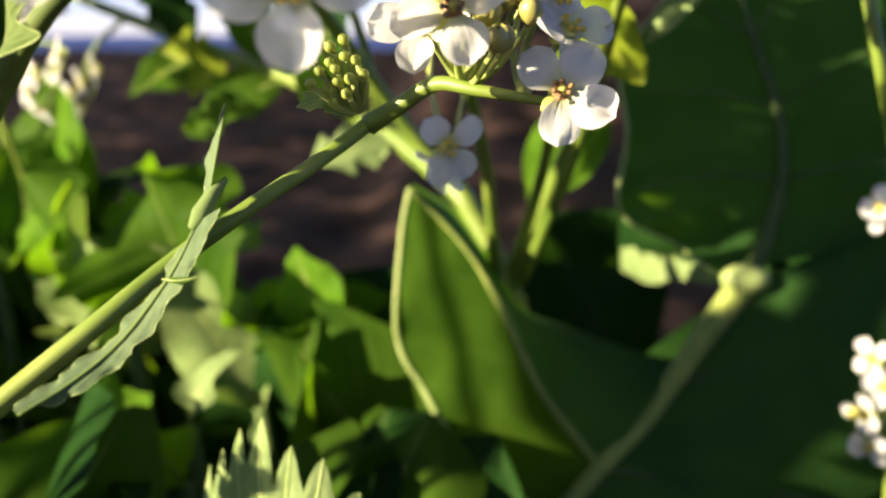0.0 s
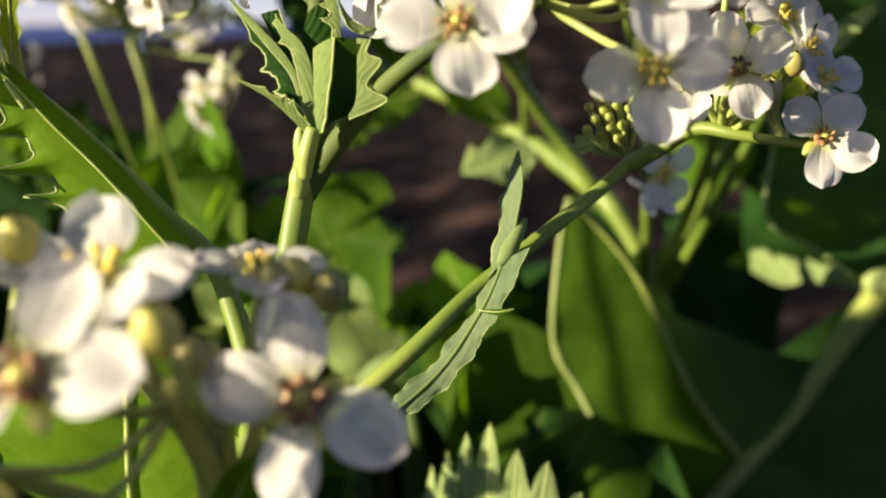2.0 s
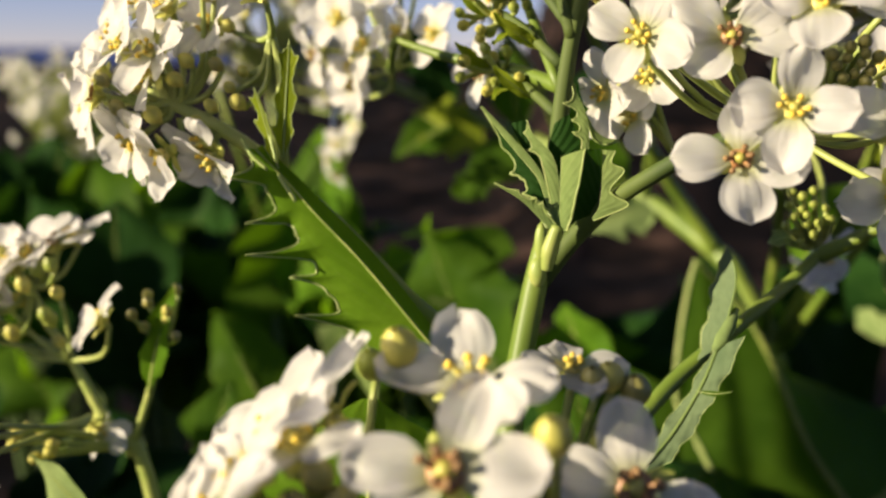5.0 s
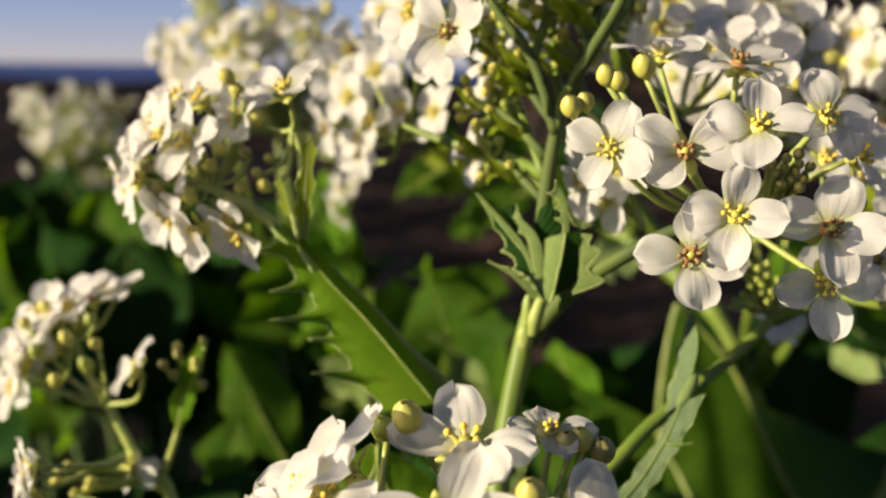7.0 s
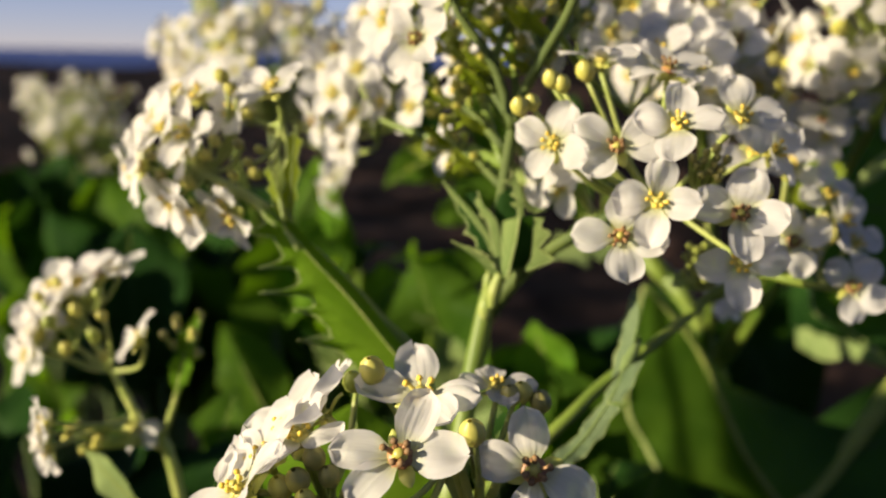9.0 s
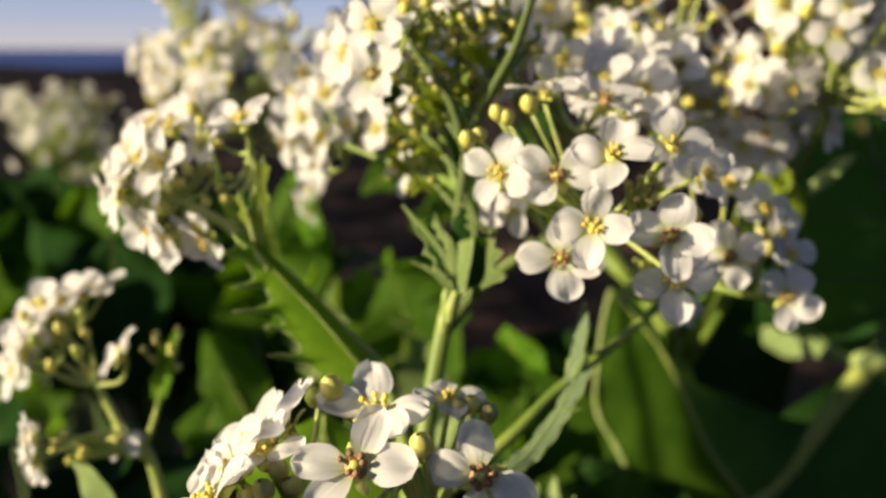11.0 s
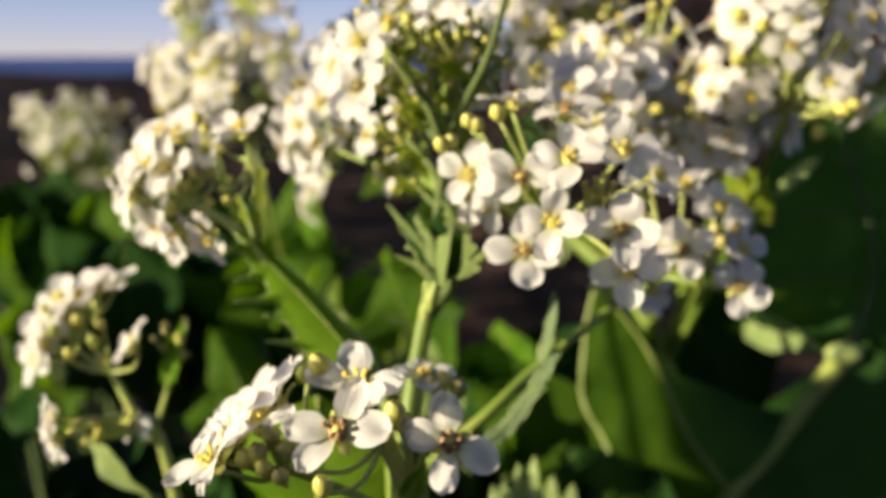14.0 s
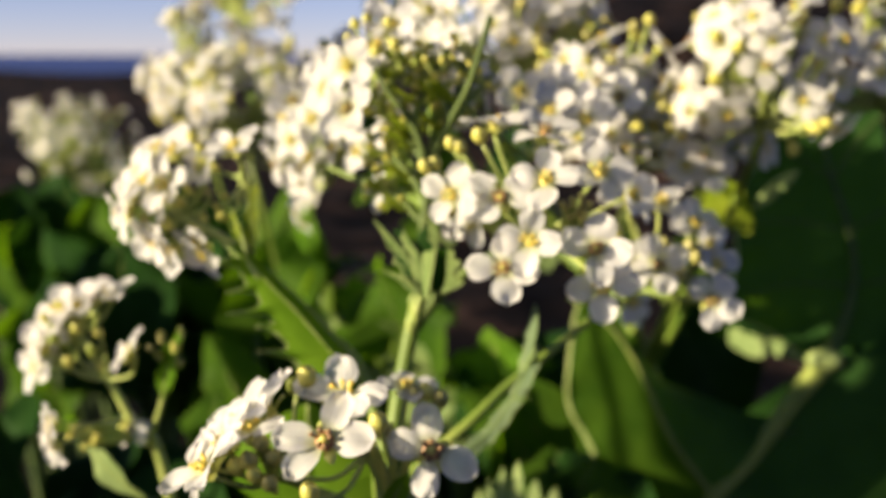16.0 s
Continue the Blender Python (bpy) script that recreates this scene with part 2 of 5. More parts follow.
    made = bmesh.ops.create_uvsphere(bm, u_segments=u, v_segments=v, radius=radius, matrix=m)
    for vert in made["verts"]:
        for f in vert.link_faces:
            f.material_index = slot


def add_sheet(bm, nu, nv, shape, slot=0, v0=0.0):
    """A sheet from shape(u, v) with u in 0..1 and v in -1..1, with its own u, v as texture coordinates."""
    uv = bm.loops.layers.uv.verify()
    grid = [[bm.verts.new(shape(i / nu, 2 * j / nv - 1)) for j in range(nv + 1)] for i in range(nu + 1)]
    for i in range(nu):
        for j in range(nv):
            f = bm.faces.new((grid[i][j], grid[i + 1][j], grid[i + 1][j + 1], grid[i][j + 1]))
            f.material_index = slot
            for loop, (a, b) in zip(f.loops, ((i, j), (i + 1, j), (i + 1, j + 1), (i, j + 1))):
                loop[uv].uv = (a / nu, v0 + (1 - v0) * b / nv)


def petal_shape(length, width, lift, curl, cup, wave, seed):
    """An oval petal on a narrow claw, lying along +x and facing +z, with fine creases that fan out from the claw."""
    rnd = random.Random(int(seed * 100))
    ph, dent, lean = rnd.uniform(0, 6.3), rnd.uniform(0.0, 0.07), rnd.uniform(-0.06, 0.06)

    def shape(u, v):
        claw = 0.14 + 0.86 / (1 + math.exp(-(u - 0.225) * 12))
        top = math.sqrt(max(0.0, 1 - max(0.0, (u - 0.55) / 0.45) ** 2.3))
        half = 0.5 * width * claw * (0.03 + 0.97 * top)
        edge = max(0.0, (u - 0.75) / 0.25)
        notch = 1 - dent * edge * (1 - abs(v)) ** 1.5 + 0.012 * edge * math.sin(9 * v + ph)
        x = length * (0.03 + 0.97 * u) * notch
        z = lift * math.sin(min(1.0, u * 1.6) * math.pi / 2) - curl * u ** 2.4 + cup * v * v * u * width
        z += wave * math.sin(seed + 5 * u + 3 * v) * u + 0.6 * wave * math.sin(2 * seed + 8 * v) * u * u * abs(v)
        z += 0.22 * wave * math.sin(15 * v + ph) * math.sin(math.pi * min(1.0, 0.15 + 0.85 * u))
        return Vector((x, v * half * (1 + 0.05 * math.sin(7 * u + ph)) + lean * x * u, z))
    return shape


def petal_mesh(k):
    rnd = random.Random(40 + k)
    bm = bmesh.new()
    add_sheet(bm, 10, 12, petal_shape(0.0080 * rnd.uniform(0.92, 1.06), 0.0063 * rnd.uniform(0.90, 1.08), 0.0013, 0.0010 * rnd.uniform(-0.4, 1.6),
                                      rnd.uniform(-0.05, 0.34), 0.00048, k * 1.7))
    return mesh_from("petal", bm, [PETAL])


PETALS = [petal_mesh(k) for k in range(10)]


def add_stamens(bm, old, rnd, slots=(0, 1, 2)):
    add_tube(bm, [(0, 0, 0), (0, 0, 0.0010), (0, 0, 0.0017)], [0.00065, 0.0008, 0.0005], 6, 2, slot=slots[0])
    add_ball(bm, (0, 0, 0.0018), 0.00055, (1, 1, 0.6), slots[0], 6, 4)
    for k in range(6):
        a = k * math.pi / 3 + rnd.uniform(-0.3, 0.3)
        out, high = rnd.uniform(0.0008, 0.0016), rnd.uniform(0.0014, 0.0022)
        tip = Vector((math.cos(a) * out, math.sin(a) * out, high))
        add_tube(bm, [(math.cos(a) * 0.0005, math.sin(a) * 0.0005, 0.0), tip * 0.55 + Vector((0, 0, 0.0003)), tip], [0.0003, 0.00026, 0.0002], 5, 2, slot=slots[1])
        add_ball(bm, tip, 0.00042, (0.9, 0.9, 1.2), slots[2], 6, 4)
    add_ball(bm, (0, 0, 0.0003), 0.0013, (1, 1, 0.5), slots[1], 8, 5)
    for k in range(4):
        a = k * math.pi / 2 + 0.7
        add_ball(bm, (math.cos(a) * 0.0009, math.sin(a) * 0.0009, 0.0003), 0.0005, (1, 1, 0.7), slots[0] if not old else slots[1], 6, 4)


def stamen_mesh(k, old):
    bm = bmesh.new()
    add_stamens(bm, old, random.Random(k))
    return mesh_from("flower_centre", bm, [PISTIL, RUST if old else FILAMENT, ANTHER_DARK if old else ANTHER])


STAMENS = {False: [stamen_mesh(k, False) for k in range(3)], True: [stamen_mesh(9 + k, True) for k in range(3)]}


def add_sepals(bm, slot=0):
    add_tube(bm, [(0, 0, -0.0022), (0, 0, -0.0010), (0, 0, 0.0)], [0.0004, 0.0009, 0.0008], 7, 2, slot=slot)
    for k in range(4):
        a = k * math.pi / 2 + 0.4
        turn = Matrix.Rotation(a, 3, "Z")

        def shape(u, v, turn=turn):
            w = 0.0010 * math.sin(math.pi * min(1, 0.12 + 0.85 * u)) ** 0.7
            return turn @ Vector((0.0006 + 0.0030 * u, v * w, -0.0010 + 0.0007 * math.sin(u * 2.2) - 0.0004 * v * v))
        add_sheet(bm, 4, 4, shape, slot)


def sepal_mesh():
    bm = bmesh.new()
    add_sepals(bm)
    return mesh_from("flower", bm, [SEPAL])


SEPALS = sepal_mesh()


def bud_mesh(dark, k):
    bm = bmesh.new()
    rnd = random.Random(k)
    for j in range(4):
        a = j * math.pi / 2
        turn = Matrix.Rotation(a, 3, "Z")

        def shape(u, v, turn=turn):
            r = 0.0019 * math.sin(math.pi * (0.08 + 0.90 * u)) ** 0.62
            ang = v * 0.86
            lip = 1.0 + 0.06 * (1 - v * v)
            return turn @ Vector((r * lip * math.cos(ang), r * lip * math.sin(ang), 0.0046 * (u - 0.1)))
        add_sheet(bm, 8, 6, shape)
    add_tube(bm, [(0, 0, -0.0012), (0, 0, -0.0004), (0, 0, 0.0004)], [0.0004, 0.0008, 0.0010], 7, 2)
    return mesh_from("bud", bm, [{False: BUD, True: BUD_DARK}.get(dark, BUD_GREEN)])


BUDS = {False: bud_mesh(False, 1), True: bud_mesh(True, 2), "green": bud_mesh("green", 3)}


def far_flower_mesh(k):
    """A whole small flower in one mesh, for the clusters behind."""
    rnd = random.Random(70 + k)
    bm = bmesh.new()
    for j in range(4):
        a = j * math.pi / 2 + rnd.uniform(-0.2, 0.2)
        m = Matrix.Rotation(a, 3, "Z")
        f = petal_shape(0.0078 * rnd.uniform(0.85, 1.05), 0.0070 * rnd.uniform(0.85, 1.05), 0.0016, 0.0012 * rnd.uniform(0.0, 1.8), rnd.uniform(-0.1, 0.2), 0.0003, k + j)
        add_sheet(bm, 5, 4, lambda u, v, m=m, f=f: m @ f(u, v), 0)
    for j in range(5):
        a = j * 1.256
        add_ball(bm, (math.cos(a) * 0.0009, math.sin(a) * 0.0009, 0.0022), 0.00042, (1, 1, 1.3), 1, 5, 3)
    add_ball(bm, (0, 0, -0.0006), 0.0013, (1, 1, 1.2), 2, 6, 4)
    return mesh_from("flower", bm, [PETAL, ANTHER if k % 5 else RUST, SEPAL])


FAR_FLOWERS = [far_flower_mesh(k) for k in range(5)]


def facing(place, yaw, up, spin=0.0, scale=1.0):
    """A pose whose +z looks towards yaw degrees to the right of -y and up degrees upwards."""
    y, p = radians(yaw), radians(up)
    n = Vector((math.sin(y) * math.cos(p), -math.cos(y) * math.cos(p), math.sin(p)))
    right = Vector((math.cos(y), math.sin(y), 0))
    over = n.cross(right)
    m = Matrix((right, over, n)).transposed().to_4x4()
    return Matrix.Translation(place) @ m @ Matrix.Rotation(radians(spin), 4, "Z") @ Matrix.Scale(scale, 4)


RND = random.Random(5)


def stalk_to(parent, hub, m, length=0.0022, r=0.00055):
    end = m @ Vector((0, 0, -length))
    back = (m.to_3x3() @ Vector((0, 0, -1))).normalized()
    hub = Vector(hub)
    d = (end - hub).length
    part("stalk", tube([hub, hub.lerp(end, 0.5) + back * d * 0.16 + Vector((0, 0, -0.03 * d)), end], [r * 1.25, r, r * 0.9], 6, 5), STALK, parent)


def flower(parent, hub, place, yaw=0, up=10, spin=0, angles=(0, 90, 180, 270), scale=1.0, old=False, open_=0.0, calm=1.0, slim=1.0):
    m = facing(place, yaw - 7, up, spin, scale)
    ob = put("flower", SEPALS, parent, m)
    for a in angles:
        tip = RND.uniform(-16, 10) * calm - open_
        put("petal", RND.choice(PETALS), ob, Matrix.Rotation(radians(a + RND.uniform(-5, 5) * calm), 4, "Z") @ Matrix.Rotation(radians(tip), 4, "Y") @ Matrix.Rotation(radians(RND.uniform(-16, 16) * calm), 4, "X") @ Matrix.Diagonal((1.0, slim, 1.0, 1.0)) @ Matrix.Scale(RND.uniform(0.93, 1.05), 4))
    put("flower_centre", RND.choice(STAMENS[old]), ob, Matrix.Rotation(RND.uniform(0, 6), 4, "Z") @ Matrix.Diagonal((1.1 / slim, 1.1 / slim, 0.95, 1.0)), "rust-brown faded stamens" if old else "")
    if hub:
        stalk_to(parent, hub, m)
    return ob


def bud(parent, hub, place, yaw=0, up=60, scale=1.0, dark=False):
    m = facing(place, yaw, up, RND.uniform(0, 90), scale)
    put("bud", BUDS[dark], parent, m)
    stalk_to(parent, hub, m, 0.0009, 0.0005)


def spray(parent, centre, size, count, seed, buds=0, lean=(0, -0.3, 0.6), stem_from=None, scale=(0.85, 1.1), thick=0.0026, loose=0.0135):
    """A domed head of many small flowers, with their stalks running back to one hub."""
    rnd = random.Random(seed)
    c = Vector(centre)
    hub = c - Vector((lean[0] * size[0], lean[1] * size[1] * 0.3, size[2] * 0.9))
    tufts = []
    while len(tufts) < max(5, count // 7):
        d = Vector((rnd.gauss(0, 1), rnd.gauss(0, 1), rnd.gauss(0, 1))).normalized()
        if d.dot(Vector(lean)) > -0.45:
            tufts.append((d, rnd.uniform(0.6, 1.0)))
    for k in range(count + buds):
        while True:
            d = Vector((rnd.gauss(0, 1), rnd.gauss(0, 1), rnd.gauss(0, 1))).normalized()
            if d.dot(Vector(lean)) > -0.6:
                break
        heart, r = tufts[k % len(tufts)]
        q = c + Vector((heart.x * size[0], heart.y * size[1], heart.z * size[2])) * r + d * rnd.uniform(0.3, 1.0) * loose
        d = (heart + d).normalized()
        n = (d + Vector((rnd.uniform(-0.5, 0.5), rnd.uniform(-0.7, 0.2), rnd.uniform(-0.3, 0.5)))).normalized()
        turn = n.to_track_quat("Z", "Y").to_matrix().to_4x4()
        s = rnd.uniform(*scale)
        m = Matrix.Translation(q) @ turn @ Matrix.Rotation(rnd.uniform(0, 6.3), 4, "Z") @ Matrix.Scale(s, 4)
        if k < count:
            put("flower", rnd.choice(FAR_FLOWERS), parent, m)
        else:
            put("bud", BUDS[rnd.random() < 0.4], parent, m)
        joint = hub.lerp(c, rnd.uniform(0.1, 0.7))
        stems = bmesh.new()
        add_tube(stems, [joint, joint.lerp(q, 0.55) + Vector((0, 0, -0.1 * size[2])), q - n * 0.001], [0.0008, 0.0006, 0.0005], 5, 3)
        part("stalk", stems, STALK, parent)
    stems = bmesh.new()
    add_tube(stems, [hub, hub.lerp(c, 0.4), hub.lerp(c, 0.8)], [0.0014, 0.0012, 0.0008], 6, 3)
    part("stalk", stems, STALK, parent)
    if stem_from:
        f = Vector(stem_from)
        part("stem", tube([f, f.lerp(hub, 0.5) + Vector((0.004, 0.01, 0.0)), hub], [thick, thick * 0.8, 0.0014], 8, 6, 0.05), STEM, parent)


def leaf(parent, base, tip, width, face=(0, -1, 0.3), bend=0.1, teeth=0, cut=0.3, fold=0.15, wave=0.06, material=None, rib=0.0012, margin=0.0, nu=40, nv=12,
         broad=0.45, seed=0, left=1.0, right=1.0, droop=0.0, name="leaf", label="", full=0.8, edges=(-1, 1), hook=2.2):
    """A leaf blade from base to tip with a rib. face: the way its upper side looks; bend: how far its middle bulges that way."""
    base, tip = Vector(base), Vector(tip)
    along = tip - base
    length = along.length
    face = Vector(face)
    face = (face - along.normalized() * face.dot(along.normalized())).normalized()
    side = along.normalized().cross(face)
    rnd = random.Random(seed)
    ph = [rnd.uniform(0, 6.3) for _ in range(4)]

    def centre(u):
        return base + along * u + face * (bend * length * math.sin(math.pi * u) - droop * length * u * u)

    def half(u, s):
        w = math.sin(math.pi * min(1.0, u ** (math.log(0.5) / math.log(broad)))) ** full if 0 < u < 1 else 0.0
        w = max(w, 0.02)
        if teeth:
            f = u * teeth + 0.35 * math.sin(5 * u + ph[0]) + (0.45 if s < 0 else 0.0)
            size = 0.6 + 0.4 * math.sin(2.3 * math.floor(f) + ph[1] * 3)
            saw = f % 1.0
            w *= 1 - cut * size * (1 - (1 - saw) ** hook if saw < 0.88 else (1 - saw) / 0.12)
        return w * width * (left if s < 0 else right)

    def shape(u, v):
        h = half(u, v)
        p = centre(u) + side * v * h
        p += face * (fold * abs(v) * h + wave * width * abs(v) ** 2 * math.sin(9 * u + ph[1] + (1.7 if v > 0 else 0)) + 0.4 * wave * width * math.sin(17 * u + ph[2]) * v * v)
        p += face * 0.03 * width * math.sin(5 * v + 4 * u + ph[3])
        if teeth:
            p += along * (0.35 * cut * abs(v) ** 2 / max(teeth, 1))
        return p
    bm = bmesh.new()
    add_sheet(bm, nu, nv, shape)
    blade = part(name, bm, material or LEAF, parent, label)
    if rib:
        line = [centre(k / 7) - face * rib * 0.4 for k in range(8)]
        part("rib", tube(line, [rib, rib * 0.8, rib * 0.5, rib * 0.2], 7, 4), RIB, blade)
    if margin:
        for s in edges:
            line = [shape(k / nu, s) for k in range(nu + 1)]
            part("margin", tube(line, [margin, margin, margin * 0.6], 5, 1), MARGIN, blade)
    return blade


def thing(name, place, label, category, group="", kind=""):
    ob = new(name)
    ob.empty_display_size = 0.01
    return tagged(ob, label, category, group, kind)


def fan_leaf(parent, base, tip, width, face, fingers, cut, seed, material, label=""):
    """A pleated young leaf whose upper edge splits into pointed fingers."""
    base, tip = Vector(base), Vector(tip)
    along = tip - base
    face = Vector(face)
    face = (face - along.normalized() * face.dot(along.normalized())).normalized()
    side = along.normalized().cross(face)
    rnd = random.Random(seed)
    tall = [rnd.uniform(0.86, 1.0) for _ in range(fingers + 1)]

    def shape(u, v):
        f = (v * 0.5 + 0.5) * fingers
        k = min(int(f), fingers - 1)
        near = abs(f - k - 0.5) * 2
        reach = (1.0 - 0.42 * v * v) * tall[k] * (1 - cut * near ** 1.5)
        w = width * (0.22 + 0.78 * math.sin(u * 1.5) ** 0.9)
        return base + along * u * reach + side * v * w + face * (0.10 * width * (near - 0.5) * u - 0.35 * width * v * v * u + 0.25 * width * math.sin(2.4 * u))
    bm = bmesh.new()
    add_sheet(bm, 16, fingers * 6, shape)
    blade = part("blade", bm, material, parent, label)
    for k in range(fingers):
        v = (k + 0.5) / fingers * 2 - 1
        part("rib", tube([shape(j / 5, v) + face * 0.0001 for j in range(6)], [0.0005, 0.0004, 0.0002], 5, 2), MARGIN, blade)


def along_line(points):
    """A function of 0..1 that runs smoothly through the points."""
    line = spline(points, 8)

    def at(u):
        f = min(max(u, 0.0), 1.0) * (len(line) - 1)
        k = min(int(f), len(line) - 2)
        return line[k].lerp(line[k + 1], f - k)
    return at


def tooth_row(count, seed, sharp=2.0, small=0.25, start=0.08, end=0.94):
    """Irregular pointed teeth along an edge, with smaller ones in their bays: a function of 0..1."""
    rnd = random.Random(seed)
    cells = [(rnd.uniform(0.4, 0.68), rnd.uniform(0.65, 1.1)) for _ in range(count)]

    def at(u):
        f = (u - start) / (end - start) * count
        if not count or f <= 0 or f >= count:
            return 0.0
        k = int(f)
        peak, size = cells[k]
        w = f - k
        p = w / peak if w < peak else (1 - w) / (1 - peak)
        fine = abs((f * 3.0 + 0.3) % 1.0 - 0.5) * 2
        return size * (p ** sharp + small * fine ** 2 * (1 - p) * p * 4)
    return at


def half_blade(bm, rib, edge, teeth=None, depth=0.0, hook=0.0, bulge=0.0, ruffle=0.0, waves=3.0, face=(0, -1, 0.2), nu=60, nv=10, seed=0, roll=1.0, lean=0.12, slot=0):
    """One side of a leaf, stretched from its rib to its edge; roll above 1 keeps it flat and turns only its rim. Teeth run out past the edge by depth, bend along it by hook and forwards by lean. Returns the edge's line."""
    face = Vector(face).normalized()
    ph = random.Random(seed).uniform(0, 6.3)

    def shape(u, v):
        w = (v + 1) / 2
        a, b = rib(u), edge(u)
        out = b - a
        way = rib(min(u + 0.02, 1)) - rib(max(u - 0.02, 0))
        way = way.normalized() if way.length > 1e-7 else Vector((0, 0, 1))
        lift = face * out.dot(face)
        p = a + (out - lift) * w + lift * w ** roll + face * (bulge * math.sin(math.pi * w) * out.length)
        p += face * ruffle * w * w * (math.sin(waves * 6.283 * u + ph) + 0.5 * math.sin(waves * 15.1 * u + 2 * ph) * w) * min(1.0, 6 * u * (1 - u) + 0.15)
        if teeth:
            t = teeth(u) * w ** 3
            p += (out.normalized() if out.length > 1e-7 else face) * depth * t + way * hook * t * t + face * lean * depth * t * t
        return p
    add_sheet(bm, nu, nv, shape, slot, 0.5)
    return [shape(k / nu, 1) for k in range(nu + 1)]


def jag_leaf(parent, spine, left, right, face, teeth=(0, 0), depth=0.0, hook=0.0, material=None, rib=0.0003, margin=0.00009, fold=0.2, full=0.8, broad=0.45, ruffle=0.0,
             seed=0, sharp=2.0, name="leaf", label="", nu=64):
    """A narrow leaf along a bent spine, with hooked teeth on either side. left, right: half widths."""
    line = along_line(spine)
    face = Vector(face).normalized()
    bm = bmesh.new()
    edges = []
    for s, width, count in ((-1, left, teeth[0]), (1, right, teeth[1])):
        def edge(u, s=s, width=width):
            way = (line(min(u + 0.03, 1)) - line(max(u - 0.03, 0))).normalized()
            side = way.cross(face).normalized()
            w = max(0.02, math.sin(math.pi * min(1.0, max(u, 1e-4) ** (math.log(0.5) / math.log(broad)))) ** full) * width
            return line(u) + side * s * w + face * fold * w
        edges.append(half_blade(bm, line, edge, tooth_row(count, seed + s, sharp), depth, hook, 0.05, ruffle, 3.0, face, nu, 6, seed + s))
    blade = part(name, bm, material, parent, label)
    for e in edges:
        if margin:
            part("margin", tube(e, [margin, margin, margin * 0.7], 5, 1), MARGIN, blade)
    if rib:
        part("rib", tube([line(k / 9) + face * rib * 0.6 for k in range(10)], [rib, rib * 0.8, rib * 0.3], 6, 2), MARGIN, blade)
    return blade


# ---- ground, sea ----
def ground():
    bm = bmesh.new()
    rows = [-80, -40, -20, -10, -6, -3.5, -2, -1.2, -0.7, -0.3, 0.0]
    y = 0.0
    while y < 30:
        y += 0.05 + y * 0.035
        rows.append(y)
    rows += [60, 300, 4000]
    cols = 130
    grid = []
    for y in rows:
        spread = 60 + abs(y) * 1.5
        line = []
        for k in range(cols + 1):
            c = 2 * k / cols - 1
            x = (0.05 * c + 0.95 * c ** 5) * spread
            rough = min(1.0, max(0.0, (34 - y) / 8))
            z = 0.05 * noise.noise(Vector((x * 1.7, y * 1.7, 0))) + 0.03 * noise.noise(Vector((x * 6, y * 6, 2)))
            z = z * rough + 0.16 * max(0.0, min(1.0, (y - 4) / 20)) * noise.noise(Vector((x * 0.3, y * 0.3, 5)))
            z += 0.28 * max(0.0, min(1.0, (y - 4) / 20))  # low bank above the shore
            z -= 0.9 * max(0.0, min(1.0, (y - 25) / 5)) + (0.5 if y > 50 else 0)
            side = max(0.0, min(1.0, (x / max(y, 1.0) + 0.085) / 0.05))  # earth bank rising on the landward side
            far = max(0.0, min(1.0, (y - 2.5) / 3.5))
            z += side * side * (3 - 2 * side) * far * min(0.105 * y, 2.2)
            line.append(bm.verts.new((x - 0.1, y, z)))
        grid.append(line)
    for a, b in zip(grid, grid[1:]):
        for k in range(cols):
            bm.faces.new((a[k], a[k + 1], b[k + 1], b[k]))
    tagged(put("ground", mesh_from("ground", bm, [SOIL])), "dark brown bare soil running down to the sea", "ground", kind="structure")
    bm = bmesh.new()
    for x, y, z in ((-6000, 23, -0.22), (6000, 23, -0.22), (6000, 5000, 30), (-6000, 5000, 30)):
        bm.verts.new((x, y, z))
    bm.faces.new(bm.verts)
    tagged(put("water", mesh_from("water", bm, [SEA])), "strip of deep blue sea under a clear sky", "sea", kind="structure")


ground()

# ---- the flowering plant with the branching stem ----
plant = thing("flowering_plant", None, "tall branching stem with white four-petalled flowers rising from soil", "plant")
part("stem", tube([(-0.056, 0.150, 0.0), (-0.062, 0.130, 0.20), (-0.0655, 0.120, 0.395), (-0.0650, 0.122, 0.4077), (-0.0635, 0.126, 0.4250), (-0.0603, 0.129, 0.4450), (-0.0575, 0.1295, 0.4560)],
                  [0.0056, 0.0046, 0.0031, 0.0025, 0.0021, 0.0019, 0.0017], 14, 7, 0.05), STEM, plant, "upright pale green ridged stem")
# upper stem and its branches wear their shade as a darker green
part("stem", tube([(-0.0575, 0.1295, 0.4556), (-0.0575, 0.130, 0.468), (-0.0550, 0.130, 0.486), (-0.0500, 0.125, 0.496), (-0.0450, 0.120, 0.505), (-0.040, 0.117, 0.520)], [0.0017, 0.0014, 0.00115, 0.0010, 0.0009, 0.0007], 14, 7, 0.05), STEM_SHADED, plant, "upper stem, coloured dark for its shade")
part("branch", tube([(-0.0650, 0.1165, 0.4045), (-0.0584, 0.1195, 0.4104), (-0.0446, 0.1275, 0.4218), (-0.0371, 0.1345, 0.4283), (-0.0300, 0.1395, 0.4334), (-0.0195, 0.148, 0.4405), (-0.0130, 0.154, 0.4455)],
                    [0.0016, 0.00155, 0.0014, 0.0013, 0.0012, 0.0011, 0.0011], 12, 7, 0.06), STEM, plant)
